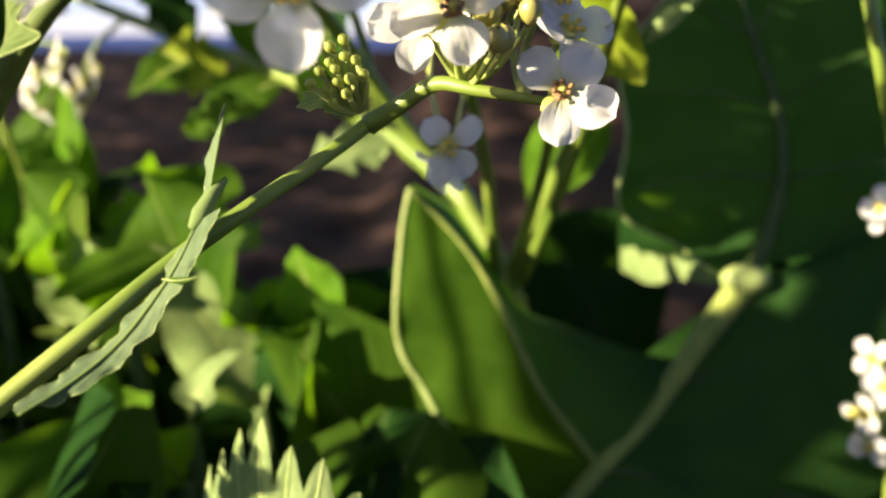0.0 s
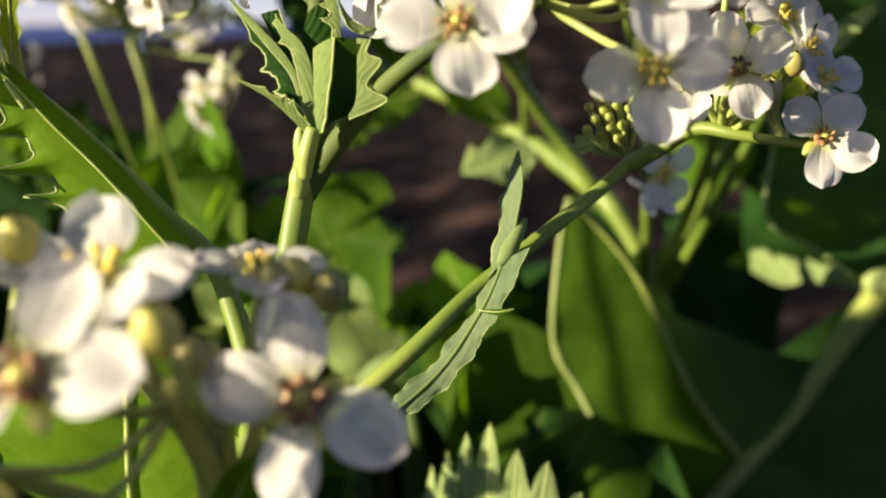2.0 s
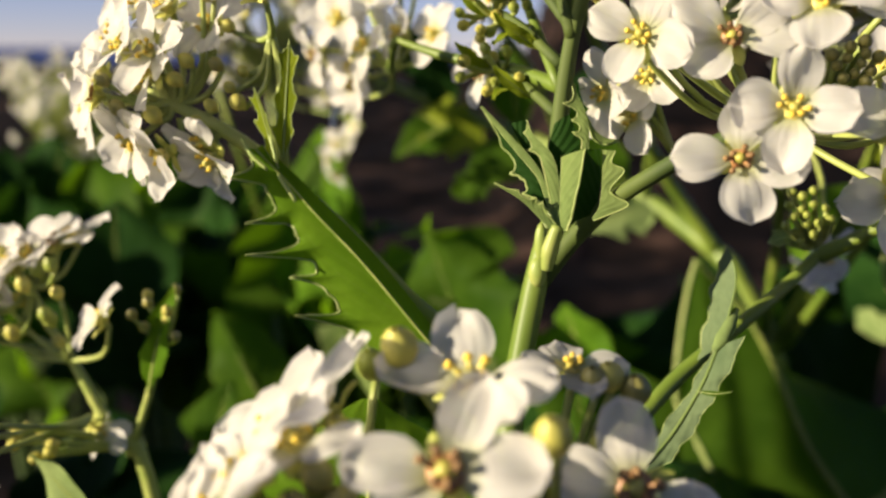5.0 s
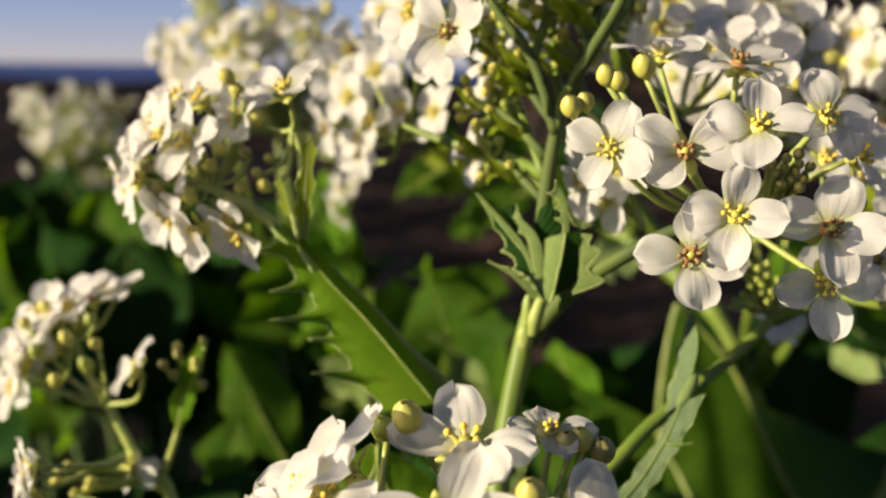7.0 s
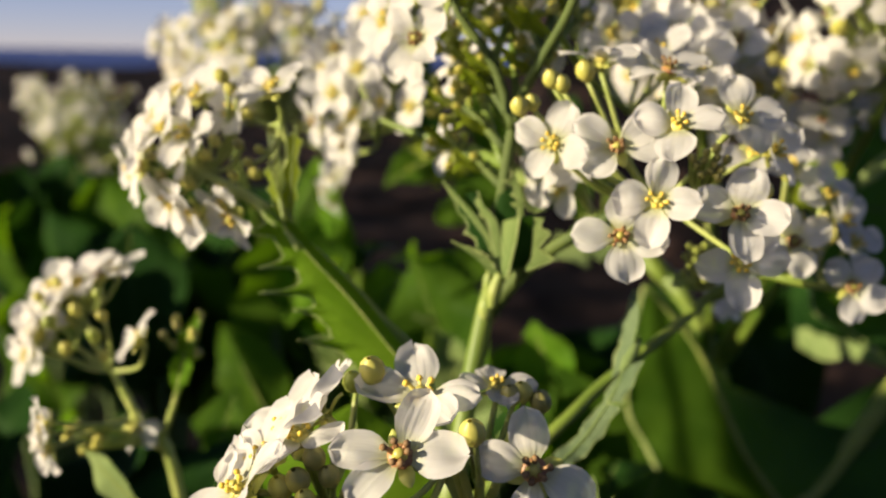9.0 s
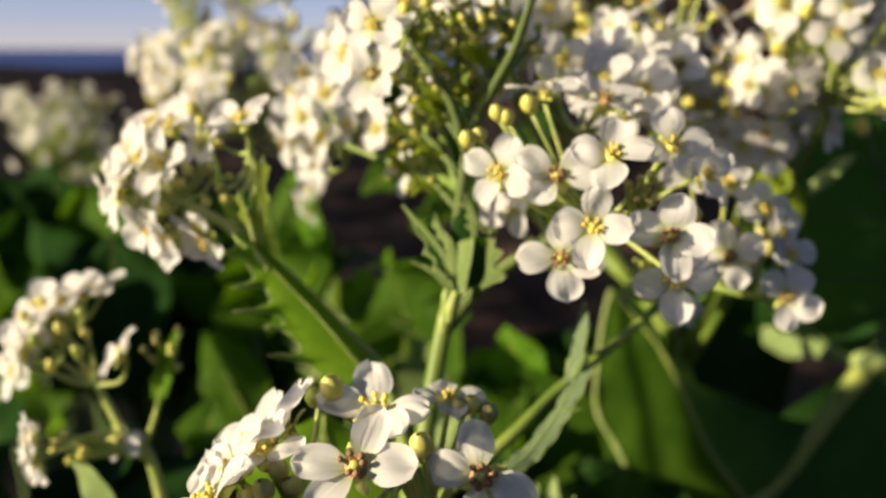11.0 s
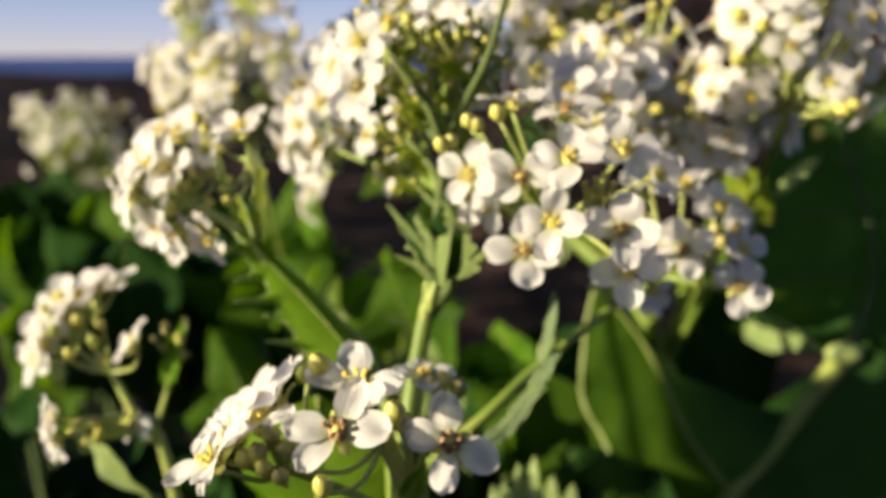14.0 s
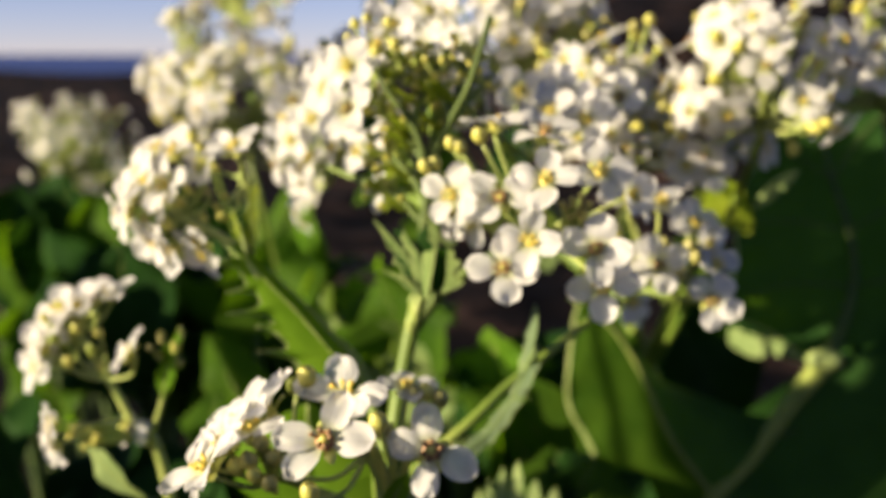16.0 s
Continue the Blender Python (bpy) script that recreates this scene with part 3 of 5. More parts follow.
part("branch", tube([(-0.0130, 0.154, 0.4453), (-0.0085, 0.152, 0.4480), (-0.0030, 0.150, 0.4512), (0.0030, 0.147, 0.4505), (0.0130, 0.146, 0.4490)], [0.0016, 0.0013, 0.0011, 0.0009, 0.0006], 10, 6, 0.05), STEM, plant)
part("branch", tube([(-0.0600, 0.1300, 0.4440), (-0.0545, 0.1280, 0.4517), (-0.0490, 0.1240, 0.4577), (-0.0430, 0.1200, 0.4625), (-0.0360, 0.1180, 0.4668), (-0.0240, 0.1150, 0.4720)], [0.0018, 0.0016, 0.0014, 0.0013, 0.0012, 0.0010], 10, 6, 0.05), STEM_SHADED, plant)
part("branch", tube([(-0.0650, 0.126, 0.405), (-0.0745, 0.135, 0.4300), (-0.0829, 0.1350, 0.4400), (-0.0940, 0.134, 0.4515), (-0.1032, 0.133, 0.4595)], [0.0019, 0.0016, 0.0014, 0.0014, 0.0014], 12, 7, 0.04), STEM, plant)
part("branch", tube([(-0.1030, 0.133, 0.4593), (-0.1095, 0.131, 0.4655), (-0.1190, 0.130, 0.4706), (-0.1282, 0.130, 0.4722)], [0.0018, 0.0012, 0.0010, 0.0007], 9, 6), STALK, plant)
part("branch", tube([(-0.1030, 0.133, 0.4590), (-0.1022, 0.131, 0.4665), (-0.1018, 0.130, 0.4760), (-0.1030, 0.129, 0.4830)], [0.0014, 0.0010, 0.0008, 0.0006], 9, 6), STALK, plant)
part("branch", tube([(-0.0558, 0.130, 0.482), (-0.0585, 0.130, 0.4910), (-0.0615, 0.130, 0.4970), (-0.0670, 0.130, 0.5040), (-0.0700, 0.131, 0.512)], [0.0011, 0.0011, 0.0010, 0.0008, 0.0006], 9, 6), STEM_SHADED, plant)

# right-hand head on the upper branch
H1 = (-0.0270, 0.1170, 0.4700)
flower(plant, H1, (-0.0461, 0.0980, 0.4816), -15, 15, -17, scale=0.95)
flower(plant, H1, (-0.0357, 0.0970, 0.4815), 5, 12, 0, (-5, 45, 150, 235), old=True)
flower(plant, H1, (-0.0262, 0.0940, 0.4854), 8, 38, 0, scale=0.98)
flower(plant, H1, (-0.0289, 0.0910, 0.4733), 0, 10, -4)
flower(plant, H1, (-0.0345, 0.0920, 0.4674), 0, 8, 2, (-5, 80, 178, 278), old=True)
flower(plant, H1, (-0.0155, 0.0950, 0.4712), 12, 14, 0, (-18, 75, 160, 270), scale=1.08, old=True)
flower(plant, H1, (-0.0140, 0.1020, 0.4622), 8, -6, 0, (0, 60, 180, 275), scale=1.05)
flower(plant, H1, (-0.0151, 0.1050, 0.4863), 30, 35, 0, (0, 92, 200, 290), scale=1.0)
flower(plant, H1, (-0.0271, 0.1120, 0.4940), 20, 62, 20, scale=1.0, old=True)
flower(plant, H1, (-0.0390, 0.1150, 0.4955), -10, 80, 20, scale=0.95)
flower(plant, H1, (-0.0080, 0.1150, 0.4800), 60, 20, 30, scale=0.95)
for x, y, z, s, d in ((-0.0470, 0.105, 0.4912, 0.8, 0), (-0.0452, 0.105, 0.4905, 0.75, 0), (-0.0520, 0.100, 0.4866, 0.8, 0), (-0.0500, 0.101, 0.4874, 0.7, 0), (-0.0413, 0.110, 0.4925, 0.9, 0), (-0.0110, 0.100, 0.4735, 0.8, 0)):
    bud(plant, H1, (x, y, z), -20, 55, s, bool(d))
for k in range(12):
    a = k * 2.4
    r = 0.0008 * math.sqrt(k + 0.5)
    bud(plant, (-0.0210, 0.112, 0.4720), (-0.0200 + r * math.cos(a) * 1.3, 0.1035 + 0.0004 * (k % 3), 0.4782 + r * math.sin(a)), 10, 30, 0.32 + 0.012 * k, True)

# right-hand head on the lower branch
H2 = (0.0005, 0.1500, 0.4510)
H2B = (0.0090, 0.1465, 0.4495)
flower(plant, H2, (0.0000, 0.1340, 0.4610), 10, 15, 20, old=True)
flower(plant, H2B, (0.0140, 0.1435, 0.4505), 12, 20, 20, (-50, 30, 120, 240), scale=1.0, old=True)
flower(plant, H2, (-0.0045, 0.1420, 0.4590), -4, 14, -5, scale=0.92)
flower(plant, H2B, (0.0150, 0.1500, 0.4585), 40, 35, 0, scale=0.95)
flower(plant, H2B, (0.0130, 0.1520, 0.4630), 50, 20, 30, scale=0.95)
flower(plant, H2B, (0.0100, 0.1550, 0.4680), 40, 40, 10, scale=0.95)
flower(plant, H2, (0.0010, 0.1500, 0.4740), 20, 50, 40, scale=1.0)
flower(plant, H2, (-0.0080, 0.1400, 0.4775), 10, 45, 15, scale=0.95)
for x, y, z, s in ((0.0050, 0.141, 0.4562, 0.85), (0.0100, 0.150, 0.4600, 0.85), (0.0035, 0.145, 0.4600, 0.85), (0.0062, 0.147, 0.4615, 0.75), (0.0030, 0.148, 0.4630, 0.7), (0.0015, 0.146, 0.4640, 0.65)):
    bud(plant, H2, (x, y, z), 15, 50, s, True)
for k in range(16):
    a, r = k * 2.4, 0.0011 * math.sqrt(k)
    bud(plant, (-0.0140, 0.1515, 0.4475), (-0.0165 + r * math.cos(a), 0.1470 + 0.0005 * (k % 4), 0.4530 + r * math.sin(a) * 1.1), -20, 40, 0.34 + 0.015 * (k % 7), "green")
jag_leaf(plant, [(-0.0150, 0.1520, 0.4465), (-0.0185, 0.1500, 0.4490), (-0.0225, 0.1490, 0.4480)], 0.0012, 0.0012, (-0.3, -0.9, 0.3), (2, 2), 0.0008, 0.0006, LEAF_PALE, 0.0002, seed=63)
for x, y, z in ((0.0016, 0.1460, 0.4627), (0.0043, 0.1450, 0.4598), (0.0061, 0.1440, 0.4563), (0.0097, 0.1460, 0.4598), (0.0080, 0.1470, 0.4626)):
    bud(plant, H2, (x, y, z), 10, 60, 0.85, True)

# left-hand head
H3, H3B = (-0.1200, 0.130, 0.4710), (-0.1030, 0.129, 0.4820)
flower(plant, H3B, (-0.1030, 0.1240, 0.4888), -25, 58, 25, (-30, 50, 150, 200), scale=1.0)
flower(plant, H3, (-0.1268, 0.1275, 0.4803), -42, 30, 0, scale=1.0)
flower(plant, H3, (-0.1212, 0.1255, 0.4795), -28, 22, 0, (20, 100, 190, 275), scale=1.02)
flower(plant, H3, (-0.1312, 0.1245, 0.4729), -70, 12, 20, (0, 95, 150, 250), scale=1.0, old=True)
flower(plant, H3, (-0.1310, 0.1320, 0.4815), -45, 35, 30, scale=0.95)
flower(plant, H3, (-0.1225, 0.1350, 0.4868), -30, 50, 10)
flower(plant, (-0.1215, 0.130, 0.4698), (-0.1262, 0.1290, 0.4655), -42, -26, 15, scale=1.0, open_=8)
flower(plant, (-0.1190, 0.130, 0.4690), (-0.1205, 0.1268, 0.4632), -28, -24, 0, (-20, 80, 185, 262), scale=1.0, open_=8)
flower(plant, (-0.1120, 0.130, 0.4665), (-0.1145, 0.1290, 0.4650), -35, -22, 35, (10, 100, 190, 250), scale=0.95, open_=8)
flower(plant, (-0.1250, 0.131, 0.4710), (-0.1375, 0.1360, 0.4703), -50, -15, 10, scale=0.97, open_=8)
flower(plant, H3, (-0.1370, 0.1400, 0.4755), -75, 5, 20, scale=0.95)
flower(plant, H3, (-0.1290, 0.1400, 0.4870), -40, 60, 0)
flower(plant, H3, (-0.1345, 0.1380, 0.4810), -65, 35, 15)
flower(plant, H3, (-0.1180, 0.1420, 0.4845), -10, 55, 15)
flower(plant, H3, (-0.1145, 0.1330, 0.4835), -20, 25, 50, scale=0.9)
flower(plant, H3, (-0.12248, 0.1275, 0.47635), -30, 10, 20, scale=1.0)
flower(plant, H3, (-0.12609, 0.1275, 0.46588), -30, -15, 45, scale=1.0)
flower(plant, H3, (-0.11277, 0.1275, 0.46261), -25, -25, 10, scale=1.0)
for x, y, z, s, d in ((-0.1145, 0.1290, 0.4905, 0.95, 0), (-0.1130, 0.1300, 0.4880, 0.9, 0), (-0.1214, 0.1270, 0.4688, 0.95, 0), (-0.1180, 0.1280, 0.4745, 0.8, 0), (-0.1130, 0.1300, 0.4705, 0.7, 0), (-0.1078, 0.1285, 0.4710, 0.85, 0),
                      (-0.1115, 0.1290, 0.4770, 0.75, 1), (-0.1160, 0.1280, 0.4775, 0.8, 0), (-0.1245, 0.1270, 0.4735, 0.85, 0), (-0.1270, 0.1260, 0.4700, 0.85, 1), (-0.1285, 0.1240, 0.4745, 0.75, 1), (-0.1100, 0.1310, 0.4830, 0.7, 0), (-0.1075, 0.1300, 0.4760, 0.6, 0), (-0.1095, 0.1290, 0.4735, 0.6, 0), (-0.1155, 0.1300, 0.4680, 0.65, 0)):
    bud(plant, H3 if x < -0.110 else H3B, (x, y, z), -40, 40, 0.78 * s, bool(d))

# topmost head
H4 = (-0.0690, 0.133, 0.5080)
flower(plant, H4, (-0.0732, 0.1180, 0.4990), -8, 8, 20, (-60, 30, 110, 205), old=True)
flower(plant, H4, (-0.0735, 0.1200, 0.5088), -10, 10, 60)
flower(plant, H4, (-0.0690, 0.1300, 0.5130), 0, 40, 10)
flower(plant, H4, (-0.0822, 0.1350, 0.5030), -35, 15, 30)
flower(plant, H4, (-0.0780, 0.1360, 0.4965), -20, -10, 40)
flower(plant, H4, (-0.0650, 0.1290, 0.5180), 10, 50, 40)
part("branch", tube([(-0.0560, 0.131, 0.474), (-0.0660, 0.142, 0.4770), (-0.0780, 0.150, 0.4790), (-0.0880, 0.154, 0.4820)], [0.0014, 0.0011, 0.0009, 0.0006], 8, 6), STEM, plant)
H5 = (-0.0960, 0.192, 0.4760)
part("branch", tube([(-0.0880, 0.154, 0.4815), (-0.0930, 0.175, 0.4770), H5, (-0.1020, 0.200, 0.4800)], [0.0008, 0.0008, 0.0008, 0.0006], 8, 6), STEM, plant)
for n, (x, y, z) in enumerate(((-0.1119, 0.190, 0.4795), (-0.1052, 0.197, 0.4771), (-0.1056, 0.185, 0.4867), (-0.1007, 0.190, 0.4925), (-0.1094, 0.200, 0.4983), (-0.0938, 0.190, 0.4844), (-0.0853, 0.185, 0.4834),
                               (-0.0983, 0.190, 0.5058), (-0.0894, 0.180, 0.4993), (-0.1140, 0.205, 0.4920), (-0.1110, 0.210, 0.4690), (-0.1010, 0.188, 0.4810), (-0.1065, 0.200, 0.4730))):
    flower(plant, H5, (x, y, z), -50 + 14 * (n % 5), -20 + 14 * (n % 4), 25 * n, scale=0.98, old=n % 4 == 0)
# shaded flowers over the upper branch
H6 = (-0.0330, 0.150, 0.4850)
part("branch", tube([(-0.0470, 0.1225, 0.5005), (-0.0420, 0.138, 0.4930), H6], [0.0008, 0.0008, 0.0006], 7, 5), STEM, plant)
for n, (x, y, z) in enumerate(((-0.0229, 0.150, 0.5018), (-0.0186, 0.146, 0.4955), (-0.0289, 0.165, 0.5030), (-0.0371, 0.169, 0.5020), (-0.0099, 0.160, 0.5007), (-0.0277, 0.142, 0.4975))):
    flower(plant, H6, (x, y, z), -20 + 17 * (n % 4), 10 + 13 * (n % 3), 40 * n, scale=1.0, old=n % 2 == 0)
for n, (x, y, z) in enumerate(((-0.0505, 0.135, 0.4735), (-0.0460, 0.138, 0.4700), (-0.0440, 0.134, 0.4760))):
    flower(plant, (-0.0395, 0.141, 0.4640), (x, y, z), -45 + 20 * n, -10 + 15 * n, 30 * n, scale=0.95)
twigs = [((-0.0560, 0.1300, 0.4835), (-0.0640, 0.1370, 0.4935), (-0.0700, 0.1400, 0.5010)), ((-0.0600, 0.1300, 0.4950), (-0.0580, 0.1360, 0.5030), (-0.0570, 0.1400, 0.5090)), ((-0.0500, 0.1250, 0.4960), (-0.0540, 0.1320, 0.5050), (-0.0555, 0.1360, 0.5110)), ((-0.0575, 0.1310, 0.4740), (-0.0640, 0.1440, 0.4880), (-0.0660, 0.1500, 0.4930)), ((-0.0575, 0.131, 0.478), (-0.0660, 0.140, 0.4850), (-0.0720, 0.146, 0.4870)), ((-0.0560, 0.131, 0.484), (-0.0615, 0.139, 0.4915), (-0.0660, 0.143, 0.4960)), ((-0.0575, 0.131, 0.470), (-0.0650, 0.139, 0.4755), (-0.0720, 0.147, 0.4780)),
         ((-0.0550, 0.130, 0.486), (-0.0570, 0.138, 0.4975), (-0.0573, 0.146, 0.5050)), ((-0.0500, 0.125, 0.496), (-0.0490, 0.134, 0.5050), (-0.0480, 0.140, 0.5120)), ((-0.0500, 0.125, 0.496), (-0.0455, 0.134, 0.5020), (-0.0425, 0.141, 0.5060)), ((-0.0530, 0.128, 0.491), (-0.0520, 0.137, 0.4950), (-0.0510, 0.145, 0.4970)),
         ((-0.0660, 0.130, 0.503), (-0.0655, 0.137, 0.5065), (-0.0640, 0.143, 0.5110)), ((-0.0585, 0.130, 0.491), (-0.0610, 0.138, 0.4950), (-0.0640, 0.145, 0.4945))]
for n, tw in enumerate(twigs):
    part("branch", tube(tw, [0.0010, 0.0008, 0.0006], 7, 5), (STEM_SHADED, STEM)[n % 2], plant)
    for k in range(9):
        a = k * 2.4 + n
        q = Vector(tw[1]).lerp(Vector(tw[2]), 0.2 + 0.09 * k)
        bud(plant, tuple(q), tuple(q + Vector((0.0035 * math.cos(a) - 0.001, -0.003, 0.0035 * math.sin(a) + 0.0005))), -20, 30 + 30 * math.sin(a), 0.44 + 0.03 * (k % 5), "green" if k % 2 else False)
    for k in range(3):
        q = Vector(tw[0]).lerp(Vector(tw[2]), 0.3 + 0.25 * k)
        leaf(plant, tuple(q), tuple(q + Vector((-0.006 + 0.003 * (k % 2), -0.004, 0.005 - 0.007 * (k % 2)))), 0.0013, (-0.6, -0.75, 0.3), 0.06, 3, 0.3, 0.2, 0.2, LEAF_YELLOW, 0.0002, 0, 16, 6, 0.5, 90 + 4 * n + k)
for n, tw in enumerate(twigs):
    q = Vector(tw[2]) + Vector((0.003 * math.sin(2.1 * n), 0.004, 0.002 * math.cos(1.7 * n)))
    flower(plant, tw[2], tuple(q), -62 + 13 * (n % 4), 8 + 12 * (n % 3), 31 * n, scale=0.85, old=n % 3 == 0)
for k in range(7):
    a = k * 2.4
    bud(plant, H4, (-0.0690 + 0.006 * math.cos(a), 0.128, 0.5150 + 0.004 * math.sin(a)), -10, 60, 0.6 + 0.05 * (k % 3))

# stem leaves: the folded leaf that clasps the fork
part("leaf_stalk", tube([(-0.0586, 0.1240, 0.4470), (-0.0582, 0.1236, 0.4500), (-0.0570, 0.1233, 0.4540)], [0.0009, 0.0013, 0.0010], 9, 6), STALK, plant, "pale swollen leaf stalk")
bm = bmesh.new()
add_ball(bm, (-0.0601, 0.1268, 0.4460), 0.0016, (0.9, 0.7, 1.5), 0, 12, 8)
add_ball(bm, (-0.0597, 0.1268, 0.4508), 0.0013, (0.8, 0.7, 2.3), 0, 12, 8)
part("node", bm, STALK, plant, "pale yellow swelling where the stem forks")
def fork_blade(rib, edge, material, label="", teeth=None, depth=0.0, hook=0.0, bulge=0.08, margin=0.00013, seed=0):
    """One fold or lobe of the clasping leaf, between two lines, with a pale rim along its edge."""
    bm = bmesh.new()
    rim = half_blade(bm, along_line(rib), along_line(edge), teeth, depth, hook, bulge, 0.0001, 2.0, (-0.45, -0.85, 0.2), 60, 8, seed)
    blade = part("leaf", bm, material, plant, label)
    if margin:
        part("margin", tube(rim, [margin, margin, margin * 0.8], 5, 1), MARGIN, blade)
    return blade


# green upper side of the lobes, with the shade between them coloured in
fork_blade([(-0.05678, 0.12380, 0.45360), (-0.05961, 0.12485, 0.46046), (-0.06187, 0.12590, 0.46358), (-0.06514, 0.12695, 0.46689), (-0.06943, 0.12800, 0.47152)], [(-0.05814, 0.12360, 0.45577), (-0.06105, 0.12470, 0.45877), (-0.06300, 0.12580, 0.46157), (-0.06464, 0.12690, 0.46440), (-0.06878, 0.12800, 0.47047)], LEAF_SHADED, "deep green toothed lobe, darkened for its shade", tooth_row(3, 5, 2.6, 0.2, 0.1, 0.95), 0.0016, 0.0010, margin=0.00018, seed=1)
fork_blade([(-0.05726, 0.12450, 0.45449), (-0.06006, 0.12583, 0.46063), (-0.06221, 0.12717, 0.46433), (-0.06497, 0.12850, 0.46888)], [(-0.05732, 0.12500, 0.45484), (-0.05897, 0.12617, 0.46239), (-0.06076, 0.12733, 0.46554), (-0.06241, 0.12850, 0.46953)], LEAF_SHADED, "deep green hollow between the lobes, darkened for shade", margin=0.00012, seed=2)
fork_blade([(-0.05732, 0.12500, 0.45443), (-0.05809, 0.12567, 0.46083), (-0.05884, 0.12633, 0.46479), (-0.05813, 0.12700, 0.46893)], [(-0.05539, 0.12520, 0.45445), (-0.05472, 0.12587, 0.46245), (-0.05418, 0.12653, 0.46642), (-0.05590, 0.12720, 0.47052)], LEAF_SHADED, "deep green hollow between the lobes, darkened for shade", margin=0, seed=3)
fork_blade([(-0.05599, 0.12320, 0.45352), (-0.05890, 0.12430, 0.46027), (-0.06115, 0.12540, 0.46369), (-0.06442, 0.12650, 0.46699), (-0.06919, 0.12760, 0.47160)], [(-0.05728, 0.12320, 0.45350), (-0.06003, 0.12430, 0.46041), (-0.06221, 0.12540, 0.46320), (-0.06548, 0.12650, 0.46666), (-0.06944, 0.12760, 0.47144)], LEAF_BLUE, "pale ridge of the jagged lobe", margin=0.00008, seed=4)
fork_blade([(-0.05647, 0.12320, 0.45400), (-0.05707, 0.12378, 0.46096), (-0.05828, 0.12435, 0.46472), (-0.06062, 0.12493, 0.46705), (-0.06183, 0.12550, 0.46830)], [(-0.05763, 0.12340, 0.45444), (-0.05886, 0.12400, 0.46053), (-0.05992, 0.12460, 0.46390), (-0.06146, 0.12520, 0.46625), (-0.06219, 0.12580, 0.46892)], LEAF_BLUE, "pale ridge of the jagged lobe", tooth_row(2, 6, 3.0, 0.1, 0.5, 1.0), 0.0008, 0.0004, margin=0.00012, seed=5)
fork_blade([(-0.05806, 0.12300, 0.45319), (-0.06058, 0.12250, 0.45592), (-0.06277, 0.12200, 0.45800), (-0.06654, 0.12150, 0.46021)], [(-0.05724, 0.12280, 0.45419), (-0.05960, 0.12233, 0.45691), (-0.06162, 0.12187, 0.45819), (-0.06652, 0.12140, 0.46045)], LEAF_BLUE, "pale lower lobe of the clasping leaf", tooth_row(3, 9, 3.0, 0.1, 0.2, 0.95), 0.0011, 0.0006, margin=0.00014, seed=6)
fold_line = [(-0.05559, 0.12250, 0.45329), (-0.05476, 0.12183, 0.45640), (-0.05395, 0.12117, 0.46078), (-0.05317, 0.12050, 0.46583)]
inner_line = [(-0.05511, 0.12400, 0.45458), (-0.05181, 0.12473, 0.45584), (-0.05087, 0.12547, 0.45933), (-0.05093, 0.12620, 0.46550)]
fork_blade([(-0.05663, 0.12320, 0.45303), (-0.05675, 0.12333, 0.45622), (-0.05679, 0.12347, 0.45979), (-0.05676, 0.12360, 0.46429)], fold_line, LEAF_BLUE, "grey-green underside of the folded leaf", margin=0.0002, seed=7)
# inside of the fold: its shadow is part of this dark green
fork_blade(inner_line, fold_line, LEAF_SHADED, "deep green hollow of the folded leaf, darkened for shade", bulge=-0.10, margin=0, seed=8)
fork_blade([(-0.05188, 0.12150, 0.45569), (-0.05111, 0.12160, 0.45679), (-0.05082, 0.12170, 0.45788), (-0.05069, 0.12180, 0.45921), (-0.05064, 0.12190, 0.46077), (-0.05059, 0.12200, 0.46232), (-0.05062, 0.12210, 0.46387), (-0.05065, 0.12220, 0.46564)], [(-0.05169, 0.12120, 0.45517), (-0.04920, 0.12134, 0.45622), (-0.04658, 0.12149, 0.45765), (-0.04848, 0.12163, 0.45878), (-0.04945, 0.12177, 0.45993), (-0.04739, 0.12191, 0.46259), (-0.04921, 0.12206, 0.46365), (-0.04878, 0.12220, 0.46550)], LEAF_BLUE, "pale toothed edge of the clasping leaf", bulge=0.04, margin=0.00014, seed=9)
fork_blade([(-0.05265, 0.12180, 0.46549), (-0.05273, 0.12220, 0.46871), (-0.05358, 0.12260, 0.47177), (-0.05521, 0.12300, 0.47483)], [(-0.05373, 0.12160, 0.46564), (-0.05379, 0.12200, 0.46809), (-0.05449, 0.12240, 0.47100), (-0.05534, 0.12280, 0.47483)], LEAF_BLUE, "pale frill above the folded leaf", tooth_row(3, 33, 2.4, 0.1, 0.2, 0.9), 0.0016, 0.0010, margin=0.00012, seed=10)
fork_blade([(-0.05337, 0.12400, 0.47101), (-0.05195, 0.12440, 0.46853), (-0.05038, 0.12480, 0.46728), (-0.04834, 0.12520, 0.46689)], [(-0.05302, 0.12380, 0.46946), (-0.05208, 0.12420, 0.46712), (-0.05035, 0.12460, 0.46619), (-0.04833, 0.12500, 0.46666)], LEAF_BLUE, "", margin=0.00016, seed=11)
# the spiny leaf that runs along the side branch
mid_line = along_line([(-0.0763, 0.1284, 0.4322), (-0.0820, 0.1280, 0.4391), (-0.0890, 0.1282, 0.4471), (-0.0956, 0.1282, 0.4537), (-0.1004, 0.1282, 0.4590), (-0.1056, 0.1280, 0.4643)])
low_edge = along_line([(-0.0858, 0.1278, 0.4303), (-0.0918, 0.1278, 0.4388), (-0.0958, 0.1278, 0.4452), (-0.0994, 0.1280, 0.4512), (-0.1032, 0.1280, 0.4568), (-0.1068, 0.1276, 0.4645)])
